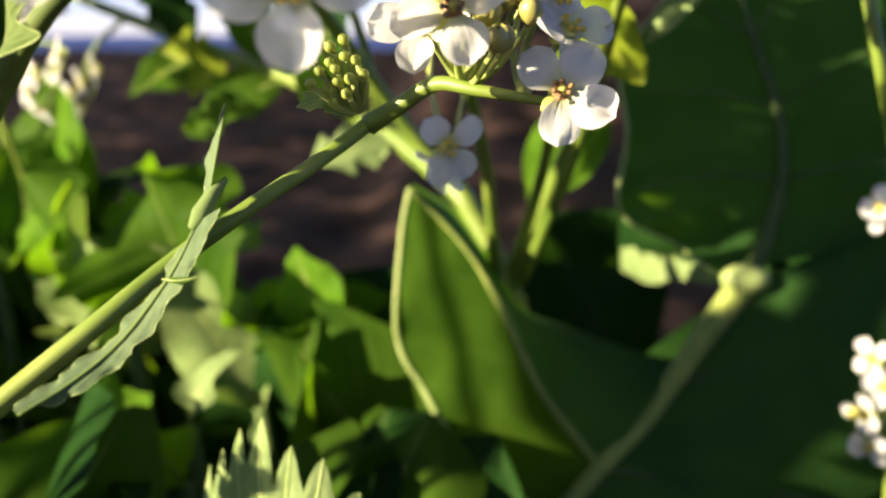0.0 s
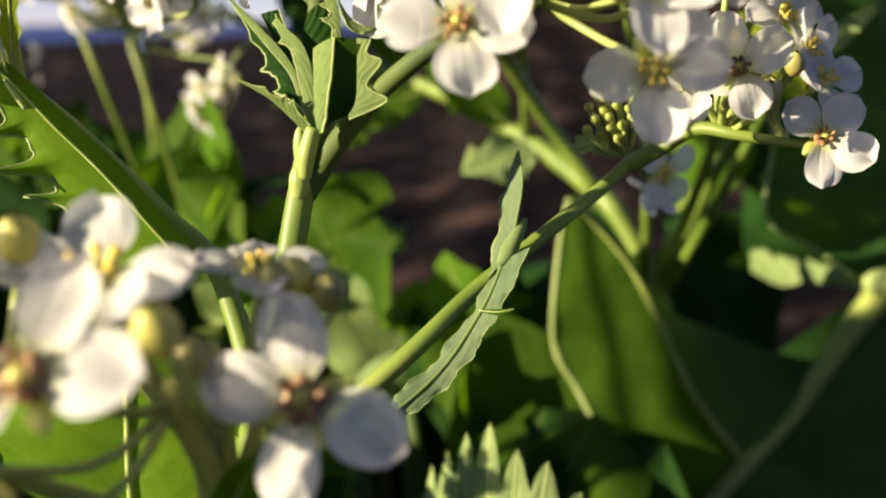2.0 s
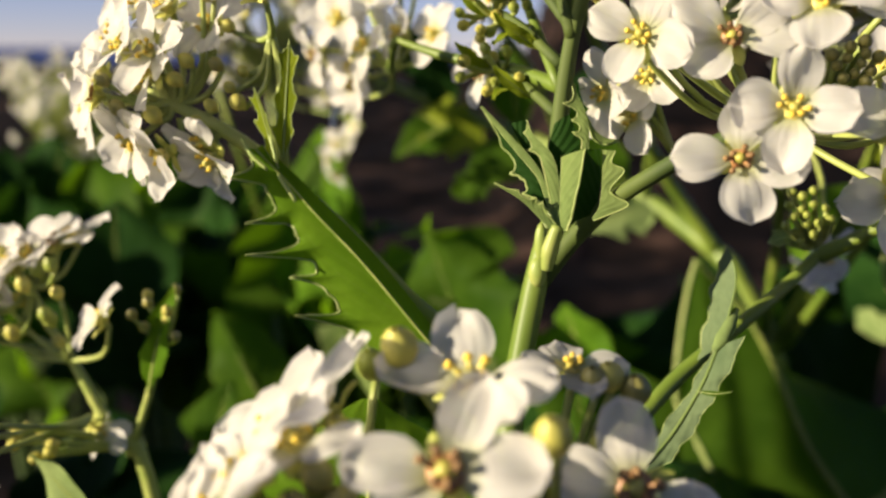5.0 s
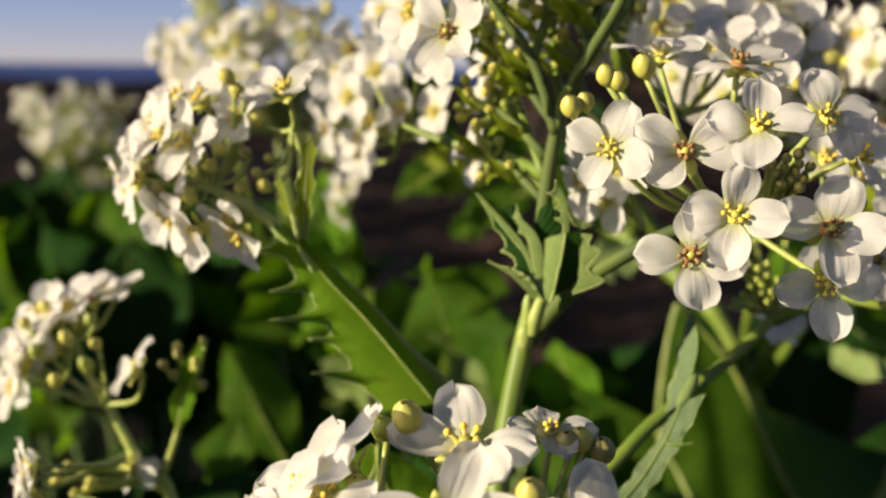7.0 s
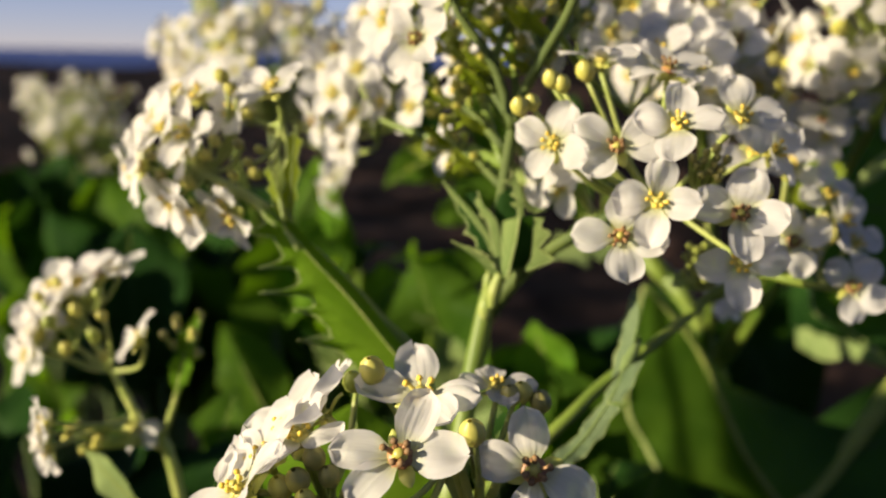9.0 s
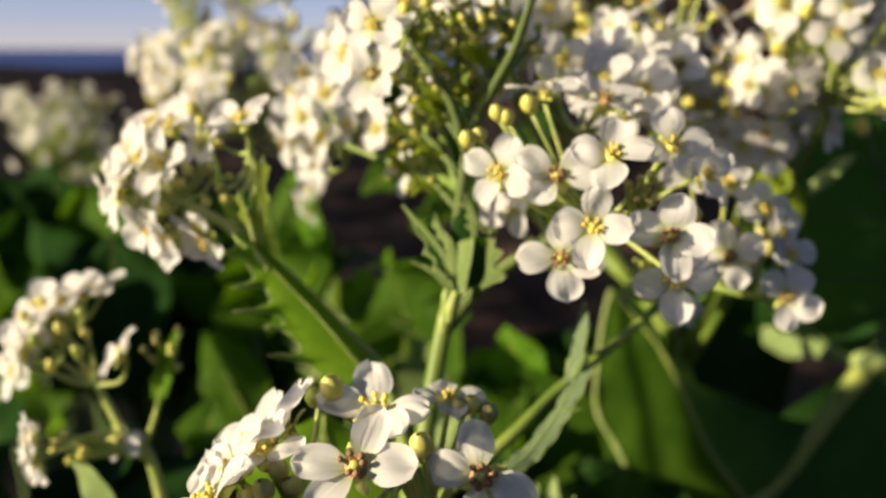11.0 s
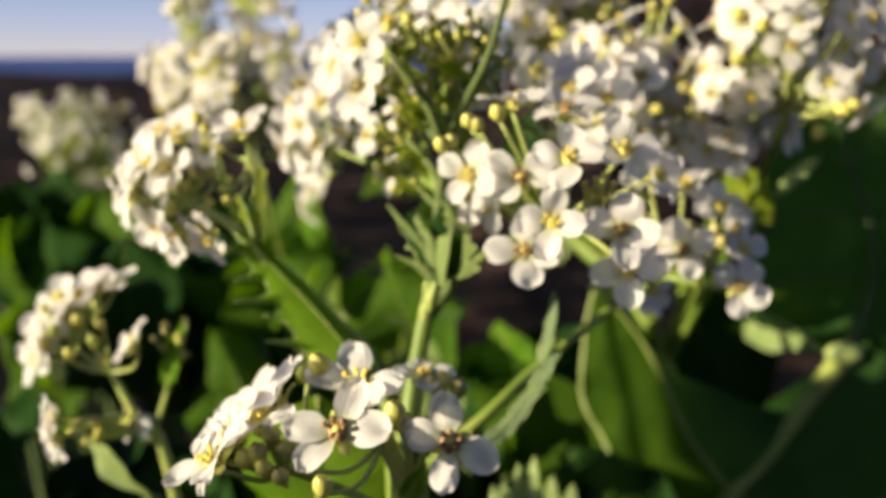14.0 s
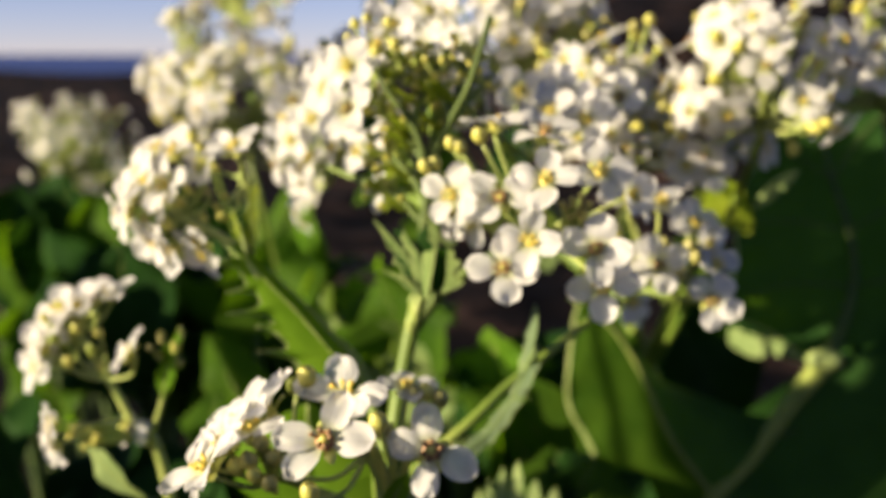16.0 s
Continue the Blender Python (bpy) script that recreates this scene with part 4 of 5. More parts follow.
stem_edge = along_line([(-0.0748, 0.1300, 0.4322), (-0.0804, 0.1302, 0.4398), (-0.0874, 0.1304, 0.4480), (-0.0944, 0.1304, 0.4548), (-0.0996, 0.1300, 0.4600), (-0.1050, 0.1295, 0.4648)])
bm = bmesh.new()
rim = half_blade(bm, mid_line, low_edge, tooth_row(5, 27, 3.4, 0.10, 0.04, 0.97), 0.0044, 0.0030, 0.06, 0.0004, 4.0, (-0.35, -0.9, 0.0), 170, 14, 4, lean=1.5)
half_blade(bm, mid_line, stem_edge, None, 0, 0, -0.05, 0, 3, (0.3, -0.9, 0.2), 40, 6, 5, slot=1)
# sunward half coloured lighter, half by the stem darker, as light falls on them
blade = part("leaf", bm, [LEAF_SPINY, LEAF_LIT], plant, "spiny-edged green leaf along the stem")
part("margin", tube(rim, [0.00020, 0.00020], 5, 1), MARGIN, blade)
part("rib", tube([mid_line(k / 12) + Vector((0, -0.0002, 0)) for k in range(13)], [0.00022, 0.0002, 0.00015], 6, 2), STALK, blade)
for line in ([(-0.1078, 0.1275, 0.4660), (-0.1058, 0.1268, 0.4632), (-0.1033, 0.1265, 0.4612)], [(-0.1016, 0.1265, 0.4604), (-0.1000, 0.1264, 0.4582), (-0.0988, 0.1266, 0.4562)], [(-0.1040, 0.1285, 0.4700), (-0.1030, 0.1278, 0.4660), (-0.1020, 0.1270, 0.4625)]):
    part("ridge", tube(line, [0.0002, 0.0004, 0.0003], 6, 5), MARGIN, plant, "pale ridge where leaf and branch join")
jag_leaf(plant, [(-0.1016, 0.1295, 0.4620), (-0.1005, 0.1280, 0.4720), (-0.0994, 0.1270, 0.4815)], 0.0011, 0.0010, (0.15, -0.95, 0.0), (3, 3), 0.0012, 0.0012, LEAF_YELLOW, 0.0002, seed=41)
jag_leaf(plant, [(-0.1021, 0.1290, 0.4605), (-0.1036, 0.1275, 0.4680), (-0.1050, 0.1262, 0.4740)], 0.0010, 0.0007, (-0.5, -0.85, 0.1), (3, 0), 0.0010, 0.0010, LEAF_YELLOW, 0.0002, seed=42)
# the drooping leaf on the lower branch
upper = along_line([(-0.0325, 0.1310, 0.4335), (-0.0309, 0.1318, 0.4365), (-0.0301, 0.1315, 0.4400), (-0.0293, 0.1327, 0.4450), (-0.0300, 0.1390, 0.4490)])
behind = along_line([(-0.0346, 0.1358, 0.4300), (-0.0338, 0.1364, 0.4330), (-0.0328, 0.1370, 0.4383), (-0.0320, 0.1378, 0.4432), (-0.0302, 0.1398, 0.4490)])
bm = bmesh.new()
rim = half_blade(bm, upper, behind, tooth_row(5, 51, 2.0, 0.2), 0.0008, 0.0006, 0.04, 0.0003, 3, (-0.8, -0.5, 0.1), 50, 8, 8)
blade = part("leaf", bm, LEAF_GREY, plant, "folded blue-green leaf standing from the branch")
part("margin", tube(rim, [0.00012, 0.00012], 5, 1), MARGIN, blade)
part("rib", tube([upper(k / 9) for k in range(10)], [0.0003, 0.0002, 0.0001], 6, 2), LEAF_BLUE, blade)
droop = along_line([(-0.0318, 0.1300, 0.4345), (-0.0345, 0.1270, 0.4286), (-0.0394, 0.1224, 0.4215), (-0.0446, 0.1180, 0.4172), (-0.0490, 0.1140, 0.4148)])
left_rim = along_line([(-0.0321, 0.1305, 0.4345), (-0.0352, 0.1284, 0.4290), (-0.0403, 0.1240, 0.4221), (-0.0456, 0.1196, 0.4180), (-0.0500, 0.1150, 0.4155)])
right_rim = along_line([(-0.0281, 0.1275, 0.4370), (-0.0322, 0.1255, 0.4290), (-0.0372, 0.1218, 0.4214), (-0.0432, 0.1178, 0.4165), (-0.0500, 0.1148, 0.4150)])
bm = bmesh.new()
rims = [half_blade(bm, droop, left_rim, tooth_row(4, 52, 1.6, 0.4), 0.0007, 0.0004, 0.1, 0.0007, 4, (-0.4, -0.9, 0.2), 70, 8, 9),
        half_blade(bm, droop, right_rim, tooth_row(6, 53, 1.6, 0.4), 0.0008, 0.0004, 0.1, 0.0004, 5, (-0.2, -0.95, 0.2), 70, 8, 10)]
blade = part("leaf", bm, LEAF_GREY, plant, "narrow pale frilled leaf drooping from the branch")
for rim in rims:
    part("margin", tube(rim, [0.00006, 0.00006], 5, 1), MARGIN, blade)
part("rib", tube([droop(k / 12) + Vector((0, -0.0003, 0)) for k in range(13)], [0.0003, 0.0003, 0.0002], 6, 2), LEAF_BLUE, blade)
part("leaf_stalk", tube([(-0.0289, 0.1335, 0.4398), (-0.0300, 0.1310, 0.4380), (-0.0312, 0.1298, 0.4358), (-0.0324, 0.1296, 0.4340)], [0.0004, 0.0010, 0.0013, 0.0006], 9, 6), LEAF_PALE, plant, "pale foot of the drooping leaf")
jag_leaf(plant, [(-0.0350, 0.1250, 0.4285), (-0.0325, 0.1240, 0.4286), (-0.0300, 0.1235, 0.4292)], 0.0004, 0.0004, (0, -0.9, 0.4), (0, 0), 0.0, 0.0, LEAF, 0.0001, margin=0, seed=54)

# ---- the head that stands nearest ----
front = thing("flowering_stalk", None, "single leafy stalk topped by white flowers and yellow buds", "plant")
part("stem", tube([(-0.050, 0.100, 0.0), (-0.054, 0.085, 0.25), (-0.0565, 0.0780, 0.395), (-0.0572, 0.0775, 0.4190), (-0.0580, 0.0750, 0.4280), (-0.0620, 0.0730, 0.4350)], [0.0050, 0.0042, 0.0024, 0.0020, 0.0017, 0.0010], 12, 7, 0.07), STALK, front)
G1, G2, G3 = (-0.0600, 0.0740, 0.4325), (-0.0560, 0.0770, 0.4300), (-0.0770, 0.0640, 0.4300)
part("branch", tube([(-0.0570, 0.0775, 0.4150), (-0.0650, 0.0740, 0.4210), (-0.0730, 0.0680, 0.4270), G3], [0.0012, 0.0010, 0.0009, 0.0008], 8, 6), STEM, front)
flower(front, G1, (-0.0638, 0.0540, 0.4413), 8, 34, 0, (2, 68, 176, 228), scale=1.20, old=True, calm=0.25, slim=0.84)
flower(front, G2, (-0.0462, 0.0680, 0.4353), 8, 24, 0, (-22, 100, 172, 264), scale=1.24, old=True, calm=0.25, slim=0.80)
flower(front, G1, (-0.0629, 0.0662, 0.4459), -6, 58, 0, (-40, 2, 116, 186), scale=1.18, calm=0.2, slim=0.86)
flower(front, G2, (-0.0532, 0.0800, 0.4440), 15, 84, 10, scale=0.85)
flower(front, G3, (-0.0784, 0.0662, 0.4430), -80, 42, 0, (62, 112, 235, 300), scale=1.15, calm=0.3)
flower(front, G3, (-0.0815, 0.0610, 0.4418), -50, 52, 30, scale=1.14, calm=0.6)
flower(front, G3, (-0.0790, 0.0580, 0.4415), -30, 62, 10, scale=1.04, calm=0.6)
flower(front, G3, (-0.0838, 0.0560, 0.4385), -58, 52, 20, scale=1.14, calm=0.6)
flower(front, G3, (-0.0852, 0.0500, 0.4362), -50, 50, 70, scale=1.14, calm=0.6)
flower(front, G3, (-0.0870, 0.0570, 0.4340), -75, 20, 40, scale=0.95)
for x, y, z, s, d in ((-0.0539, 0.0560, 0.4436, 0.95, 0), (-0.0505, 0.0780, 0.4425, 0.85, 1), (-0.0488, 0.0790, 0.4428, 0.85, 0), (-0.0459, 0.0795, 0.4412, 0.90, 1), (-0.0706, 0.0690, 0.4476, 1.05, 0), (-0.0748, 0.0740, 0.4444, 0.85, "green"), (-0.0755, 0.0620, 0.4408, 0.8, 0), (-0.0560, 0.069, 0.4375, 0.9, 1),
                      (-0.0762, 0.0560, 0.4385, 0.85, 1), (-0.0740, 0.0560, 0.4360, 0.8, 1), (-0.0780, 0.0540, 0.4358, 0.9, 1), (-0.0805, 0.0540, 0.4345, 0.9, 0), (-0.0765, 0.0520, 0.4340, 0.75, 0), (-0.0735, 0.0520, 0.4325, 0.8, 1), (-0.0712, 0.0560, 0.4335, 0.7, 1), (-0.0660, 0.0520, 0.4310, 0.95, 0), (-0.0790, 0.0590, 0.4385, 0.8, 1)):
    bud(front, G3 if x < -0.073 else G1 if x < -0.057 else G2, (x, y, z), -15, 60, s, d if d == "green" else bool(d))
leaf(front, (-0.0570, 0.0765, 0.4190), (-0.0515, 0.0720, 0.4290), 0.0022, (0.2, -1, 0.2), 0.06, 0, 0, 0.3, 0.1, LEAF_LIT, 0.0004, 0, 24, 8, 0.5, 21)
leaf(front, (-0.0568, 0.0775, 0.4140), (-0.0518, 0.0740, 0.4290), 0.0026, (-0.3, -0.9, 0.2), 0.05, 0, 0, 0.2, 0.1, LEAF_PALE, 0.0004, 0, 30, 8, 0.55, 24)
for tip in ((-0.0573, 0.0660, 0.4374), (-0.0545, 0.0690, 0.4400), (-0.0500, 0.0710, 0.4400), (-0.0590, 0.0690, 0.4360)):
    part("stalk", tube([(-0.0562, 0.0765, 0.4215), (Vector(tip) + Vector((-0.0562, 0.0765, 0.4215))) / 2 + Vector((0.0006, 0, -0.001)), tip], [0.0009, 0.0008, 0.0006], 7, 5), SEPAL, front)

leaf(front, (-0.0531, 0.0800, 0.4106), (-0.0524, 0.0770, 0.4247), 0.0024, (-0.5, -0.8, 0.3), 0.05, 0, 0, 0.2, 0.1, LEAF_PALE, 0.0003, 0, 30, 10, 0.6, 26)

# ---- small stalk at the side ----
side_stalk = thing("flowering_stalk", None, "slender side stalk with white flowers and green buds", "plant")
part("stem", tube([(-0.115, 0.190, 0.0), (-0.128, 0.175, 0.25), (-0.1400, 0.162, 0.385), (-0.1480, 0.160, 0.4030), (-0.1565, 0.160, 0.4190), (-0.1620, 0.160, 0.4270), (-0.1650, 0.160, 0.4350)], [0.0038, 0.0030, 0.0016, 0.0013, 0.0010, 0.0009, 0.0007], 10, 7, 0.06), STALK, side_stalk)
S1, S2 = (-0.1640, 0.160, 0.4330), (-0.1560, 0.159, 0.4180)
for n, (x, y, z, up) in enumerate(((-0.1575, 0.1640, 0.4448, 66), (-0.1610, 0.1620, 0.4438, 60), (-0.1650, 0.1600, 0.4415, 52), (-0.1685, 0.1590, 0.4395, 42), (-0.1715, 0.1590, 0.4365, 34), (-0.1738, 0.1580, 0.4330, 25), (-0.1755, 0.1570, 0.4290, 14), (-0.1762, 0.1560, 0.4245, 4), (-0.1725, 0.1620, 0.4400, 48), (-0.1755, 0.1620, 0.4340, 30), (-0.1765, 0.1610, 0.4275, 8))):
    flower(side_stalk, S1 if z > 0.428 else S2, (x + 0.0012, y, z - 0.0022), -48 + 14 * (n % 3), up, 37 * n, scale=1.08, old=n % 4 == 1)
flower(side_stalk, S2, (-0.1445, 0.1500, 0.4290), -75, 30, 10, scale=0.95)
for n, (x, y, z, up) in enumerate(((-0.1532, 0.1220, 0.4172, 5), (-0.1545, 0.1230, 0.4140, -10), (-0.1542, 0.1240, 0.4105, -20))):
    flower(side_stalk, (-0.150, 0.155, 0.408), (x, y, z), -58 + 10 * n, up, 30 * n, scale=0.85)
for k in range(15):
    a = k * 2.4
    bud(side_stalk, S1 if k % 4 else S2, (-0.1640 + 0.008 * math.cos(a), 0.156 + 0.004 * math.sin(a), 0.4220 + 0.0012 * k), -20, 60, 0.68 + 0.05 * (k % 4), "green" if k % 2 else False)
for k in range(7):
    bud(side_stalk, (-0.1450, 0.160, 0.4000), (-0.1560 + 0.004 * math.cos(k * 2.4), 0.145, 0.4060 + 0.003 * math.sin(k * 2.4)), -30, 0, 0.6)
flower(side_stalk, (-0.1480, 0.160, 0.4030), (-0.1490, 0.1550, 0.4058), 150, -35, 20, scale=0.9, open_=30)
twig = [(-0.1450, 0.161, 0.3980), (-0.1390, 0.158, 0.4120), (-0.1350, 0.156, 0.4240), (-0.1330, 0.155, 0.4320)]
part("branch", tube(twig, [0.0009, 0.0008, 0.0007, 0.0005], 8, 5), STALK, side_stalk)
for k in range(9):
    bud(side_stalk, twig[2], (-0.1350 + 0.004 * math.cos(k * 2.4), 0.154 + 0.002 * math.sin(k), 0.4250 + 0.0011 * k), 0, 50, 0.55, k % 2 == 0)
leaf(side_stalk, (-0.1385, 0.157, 0.4130), (-0.1310, 0.153, 0.4350), 0.0034, (-0.2, -1, 0.1), 0.04, 4, 0.5, 0.3, 0.1, LEAF_LIT, 0.0005, 0, 40, 8, 0.45, 31)

# ---- clusters behind ----
back_left = thing("flowering_plant", None, "dense white flower heads on tall stems in the sun", "plant", "flowering plants behind")
spray(back_left, (-0.215, 0.400, 0.505), (0.032, 0.03, 0.034), 70, 101, 26, stem_from=(-0.150, 0.58, 0.0), thick=0.0008)
spray(back_left, (-0.180, 0.370, 0.493), (0.030, 0.03, 0.034), 60, 102, 26, stem_from=(-0.165, 0.60, 0.0), thick=0.0008)
spray(back_left, (-0.195, 0.410, 0.545), (0.030, 0.03, 0.028), 40, 103, 20, stem_from=(-0.195, 0.44, 0.0), thick=0.0011)
part("branch", tube([(-0.1780, 0.385, 0.4600), (-0.1620, 0.379, 0.4575), (-0.1480, 0.372, 0.4560)], [0.0008, 0.0008, 0.0006], 7, 5), STEM, back_left)
flower(back_left, (-0.1480, 0.372, 0.4560), (-0.1428, 0.3600, 0.4522), -60, 10, 0, scale=0.85)
flower(back_left, (-0.1480, 0.372, 0.4560), (-0.1491, 0.3550, 0.4469), -40, 0, 30, scale=0.85)
flower(back_left, (-0.1480, 0.372, 0.4560), (-0.1537, 0.3600, 0.4401), -70, -20, 60, scale=0.85)
flower(back_left, (-0.1480, 0.372, 0.4560), (-0.1514, 0.3650, 0.4342), -50, -40, 90, scale=0.85)
flower(back_left, (-0.1480, 0.372, 0.4560), (-0.1480, 0.3700, 0.4473), -30, 20, 120, scale=0.85)
back_right = thing("flowering_plant", None, "broad white flower heads crowded behind the nearer stems", "plant", "flowering plants behind")
NODE = (0.0096, 0.335, 0.380)
part("stem", tube([(0.03, 0.40, 0.0), (0.024, 0.37, 0.2), (0.0130, 0.345, 0.355), NODE], [0.007, 0.006, 0.0042, 0.0026], 10, 6, 0.06), STEM, back_right)
spray(back_right, (-0.012, 0.215, 0.500), (0.026, 0.02, 0.020), 55, 111, 22, stem_from=(0.0050, 0.333, 0.383), thick=0.0019)
spray(back_right, (0.033, 0.205, 0.505), (0.026, 0.02, 0.020), 60, 112, 22, stem_from=(0.0130, 0.333, 0.383), thick=0.0019)
spray(back_right, (0.075, 0.230, 0.510), (0.028, 0.02, 0.022), 50, 114, 22, stem_from=(0.230, 0.330, 0.0), thick=0.0026)
spray(back_right, (0.020, 0.235, 0.485), (0.020, 0.02, 0.012), 22, 115, 4, stem_from=(0.0096, 0.334, 0.384), thick=0.0020)
part("branch", tube([NODE, (-0.0020, 0.340, 0.4010), (-0.0098, 0.345, 0.4113), (-0.0350, 0.372, 0.4270), (-0.0668, 0.400, 0.4414), (-0.1081, 0.430, 0.4535), (-0.1709, 0.460, 0.4743), (-0.215, 0.48, 0.490)], [0.0040, 0.0038, 0.0036, 0.0032, 0.0028, 0.0024, 0.0018], 10, 6, 0.06), STEM, back_right)
part("branch", tube([(-0.0098, 0.345, 0.4113), (-0.030, 0.335, 0.440), (-0.050, 0.300, 0.475), (-0.060, 0.270, 0.500)], [0.0028, 0.0024, 0.002, 0.0014], 9, 6, 0.05), STEM, back_right)
leaf(back_right, (-0.13306, 0.43, 0.45523), (-0.10322, 0.425, 0.44295), 0.0150, (-0.6, -0.75, 0.35), 0.04, 3, 0.5, 0.2, 0.12, LEAF_YELLOW, 0.0008, 0, 40, 12, 0.5, 61, label="yellow-green toothed leaf on the long branch")
leaf(back_right, (-0.0300, 0.366, 0.4240), (-0.0560, 0.355, 0.4180), 0.012, (-0.5, -0.8, 0.35), 0.04, 4, 0.5, 0.2, 0.12, LEAF_PALE, 0.0006, 0, 40, 12, 0.5, 62)
for n, (x, y, z, dx, dz, w) in enumerate(((-0.040, 0.376, 0.430, -0.030, 0.030, 0.011), (-0.060, 0.393, 0.439, 0.010, 0.042, 0.012), (-0.075, 0.406, 0.444, -0.035, -0.020, 0.013), (-0.085, 0.413, 0.447, -0.005, 0.040, 0.012), (-0.115, 0.433, 0.456, -0.020, 0.035, 0.012), (-0.135, 0.443, 0.462, 0.015, 0.036, 0.011), (-0.110, 0.431, 0.454, -0.030, -0.018, 0.010))):
    leaf(back_right, (x, y, z), (x + dx, y - 0.01, z + dz), w, (-0.4, -1, 0.4), 0.05, 4, 0.4, 0.2, 0.15, (LEAF, LEAF_SHADED, LEAF)[n % 3], 0.0009, 0, 36, 10, 0.5, 80 + n)
flower(back_right, (-0.0070, 0.228, 0.4640), (-0.0038, 0.1950, 0.4385), 32, -8, 20, (-70, 20, 110, 230), scale=0.95)
flower(back_right, (-0.0070, 0.228, 0.4640), (-0.0045, 0.1990, 0.4345), -40, -35, 50, scale=0.8)
back_mid = thing("flowering_plant", None, "white flower head half hidden behind the front stems", "plant", "flowering plants behind")
spray(back_mid, (-0.090, 0.260, 0.520), (0.030, 0.025, 0.022), 36, 121, 24, stem_from=(-0.0668, 0.400, 0.4414), thick=0.0018)
spray(back_mid, (-0.045, 0.230, 0.518), (0.026, 0.02, 0.020), 36, 113, 25, stem_from=(-0.0350, 0.372, 0.4270), thick=0.0018)
# added out of view, only to cast dappled shade on the huge leaf
shade = thing("flowering_plant", None, "unseen white flower heads added to shade the leaves", "plant", "flowering plants behind")
spray(shade, (-0.360, 0.113, 0.585), (0.030, 0.045, 0.045), 84, 141, 10, stem_from=(-0.37, 0.07, 0.0))
far_left = thing("flowering_plant", None, "far white flower head standing in front of the sea", "plant", "flowering plants behind")
spray(far_left, (-0.455, 0.720, 0.434), (0.060, 0.05, 0.042), 140, 131, 8, stem_from=(-0.45, 0.75, 0.0), scale=(0.5, 0.75), loose=0.024)
part("branch", tube([(-0.150, 0.4515, 0.4670), (-0.162, 0.4555, 0.4590), (-0.169, 0.4560, 0.4500), (-0.173, 0.4570, 0.4400)], [0.0012, 0.0010, 0.0008, 0.0005], 7, 5), STEM, back_right)
for n, (x, z, yaw) in enumerate(((-0.166, 0.4450, -50), (-0.173, 0.4405, -70), (-0.178, 0.4350, -60), (-0.174, 0.4290, -50))):
    flower(back_right, (-0.169, 0.458, 0.4480), (x, 0.456, z), yaw, -10, 35 * n, scale=0.95)

# ---- large leaves ----
def big_leaf(label, stalk, *args, **kw):
    ob = thing("large_leaf", None, label, "leaf", "large leaves")
    base = args[0]
    blade = leaf(ob, *args, name="blade", **kw)
    part("leaf_stalk", tube([*stalk, base], [0.0042, 0.0034, 0.0026], 10, 7, 0.05), LEAF_STALK, ob)
    return blade


def lobed_leaf():
    """The huge leaf: a thick pale rib rising to the back, a lobe standing up in the sun and broad wavy blades in the shade."""
    ob = thing("large_leaf", None, "huge lobed green leaf with thick pale ribs, one lobe sunlit", "leaf", "large leaves")
    rib = along_line([(0.0130, 0.3100, 0.3000), (0.0371, 0.3210, 0.3262), (0.0526, 0.3330, 0.3385), (0.0708, 0.3410, 0.3628), (0.0861, 0.3460, 0.3825)])
    upper = along_line([(0.0861, 0.3460, 0.3825), (0.0948, 0.3520, 0.4038), (0.0971, 0.3560, 0.4227), (0.0938, 0.3620, 0.4415), (0.0882, 0.3700, 0.4597), (0.0836, 0.3800, 0.4822)])
    part("leaf_stalk", tube([(0.020, 0.33, -0.01), (0.010, 0.315, 0.20), (0.0130, 0.3100, 0.3000)], [0.0060, 0.0052, 0.0042], 10, 7, 0.05), LEAF_STALK, ob)
    part("rib", tube([rib(k / 11) + Vector((0, -0.0015, 0)) for k in range(12)], [0.0030, 0.0030, 0.0036, 0.0050], 12, 3, 0.04), RIB, ob)
    part("rib", tube([upper(k / 11) + Vector((0, -0.0010, 0)) for k in range(12)], [0.0032, 0.0018, 0.0015, 0.0010], 10, 3, 0.04), LEAF_STALK, ob)
    # added pale ball in place of the sunlit stretch of the rib
    bm = bmesh.new()
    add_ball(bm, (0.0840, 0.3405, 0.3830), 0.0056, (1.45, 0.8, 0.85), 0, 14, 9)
    part("rib_sun_patch", bm, MARGIN, ob, "pale ball standing in for sunlight on the rib")
    # the lobe that stands up in the sun
    vein = along_line([(0.0378, 0.3205, 0.3267), (0.0190, 0.3140, 0.3530), (0.0061, 0.3110, 0.3807), (-0.0045, 0.3090, 0.3984), (-0.0206, 0.3100, 0.4152)])
    left = along_line([(0.0297, 0.3200, 0.3112), (0.0041, 0.3170, 0.3186), (-0.0032, 0.3160, 0.3274), (-0.0105, 0.3150, 0.3409), (-0.0177, 0.3140, 0.3541), (-0.0238, 0.3140, 0.3651), (-0.0250, 0.3130, 0.3780), (-0.0231, 0.3110, 0.4014), (-0.0206, 0.3100, 0.4152)])
    right = along_line([(0.0640, 0.3400, 0.3560), (0.0497, 0.3450, 0.3576), (0.0292, 0.3450, 0.3649), (0.0143, 0.3430, 0.3718), (0.0032, 0.3360, 0.3891), (-0.0089, 0.3250, 0.4070), (-0.0194, 0.3120, 0.4163)])
    bm = bmesh.new()
    rim = half_blade(bm, vein, left, None, 0, 0, -0.02, 0.0010, 2.5, (0.0, -1.0, 0.0), 60, 20, 41, 1.6)
    half_blade(bm, vein, right, None, 0, 0, 0.06, 0.0014, 2.0, (0.3, -0.9, 0.3), 50, 12, 42, slot=1)
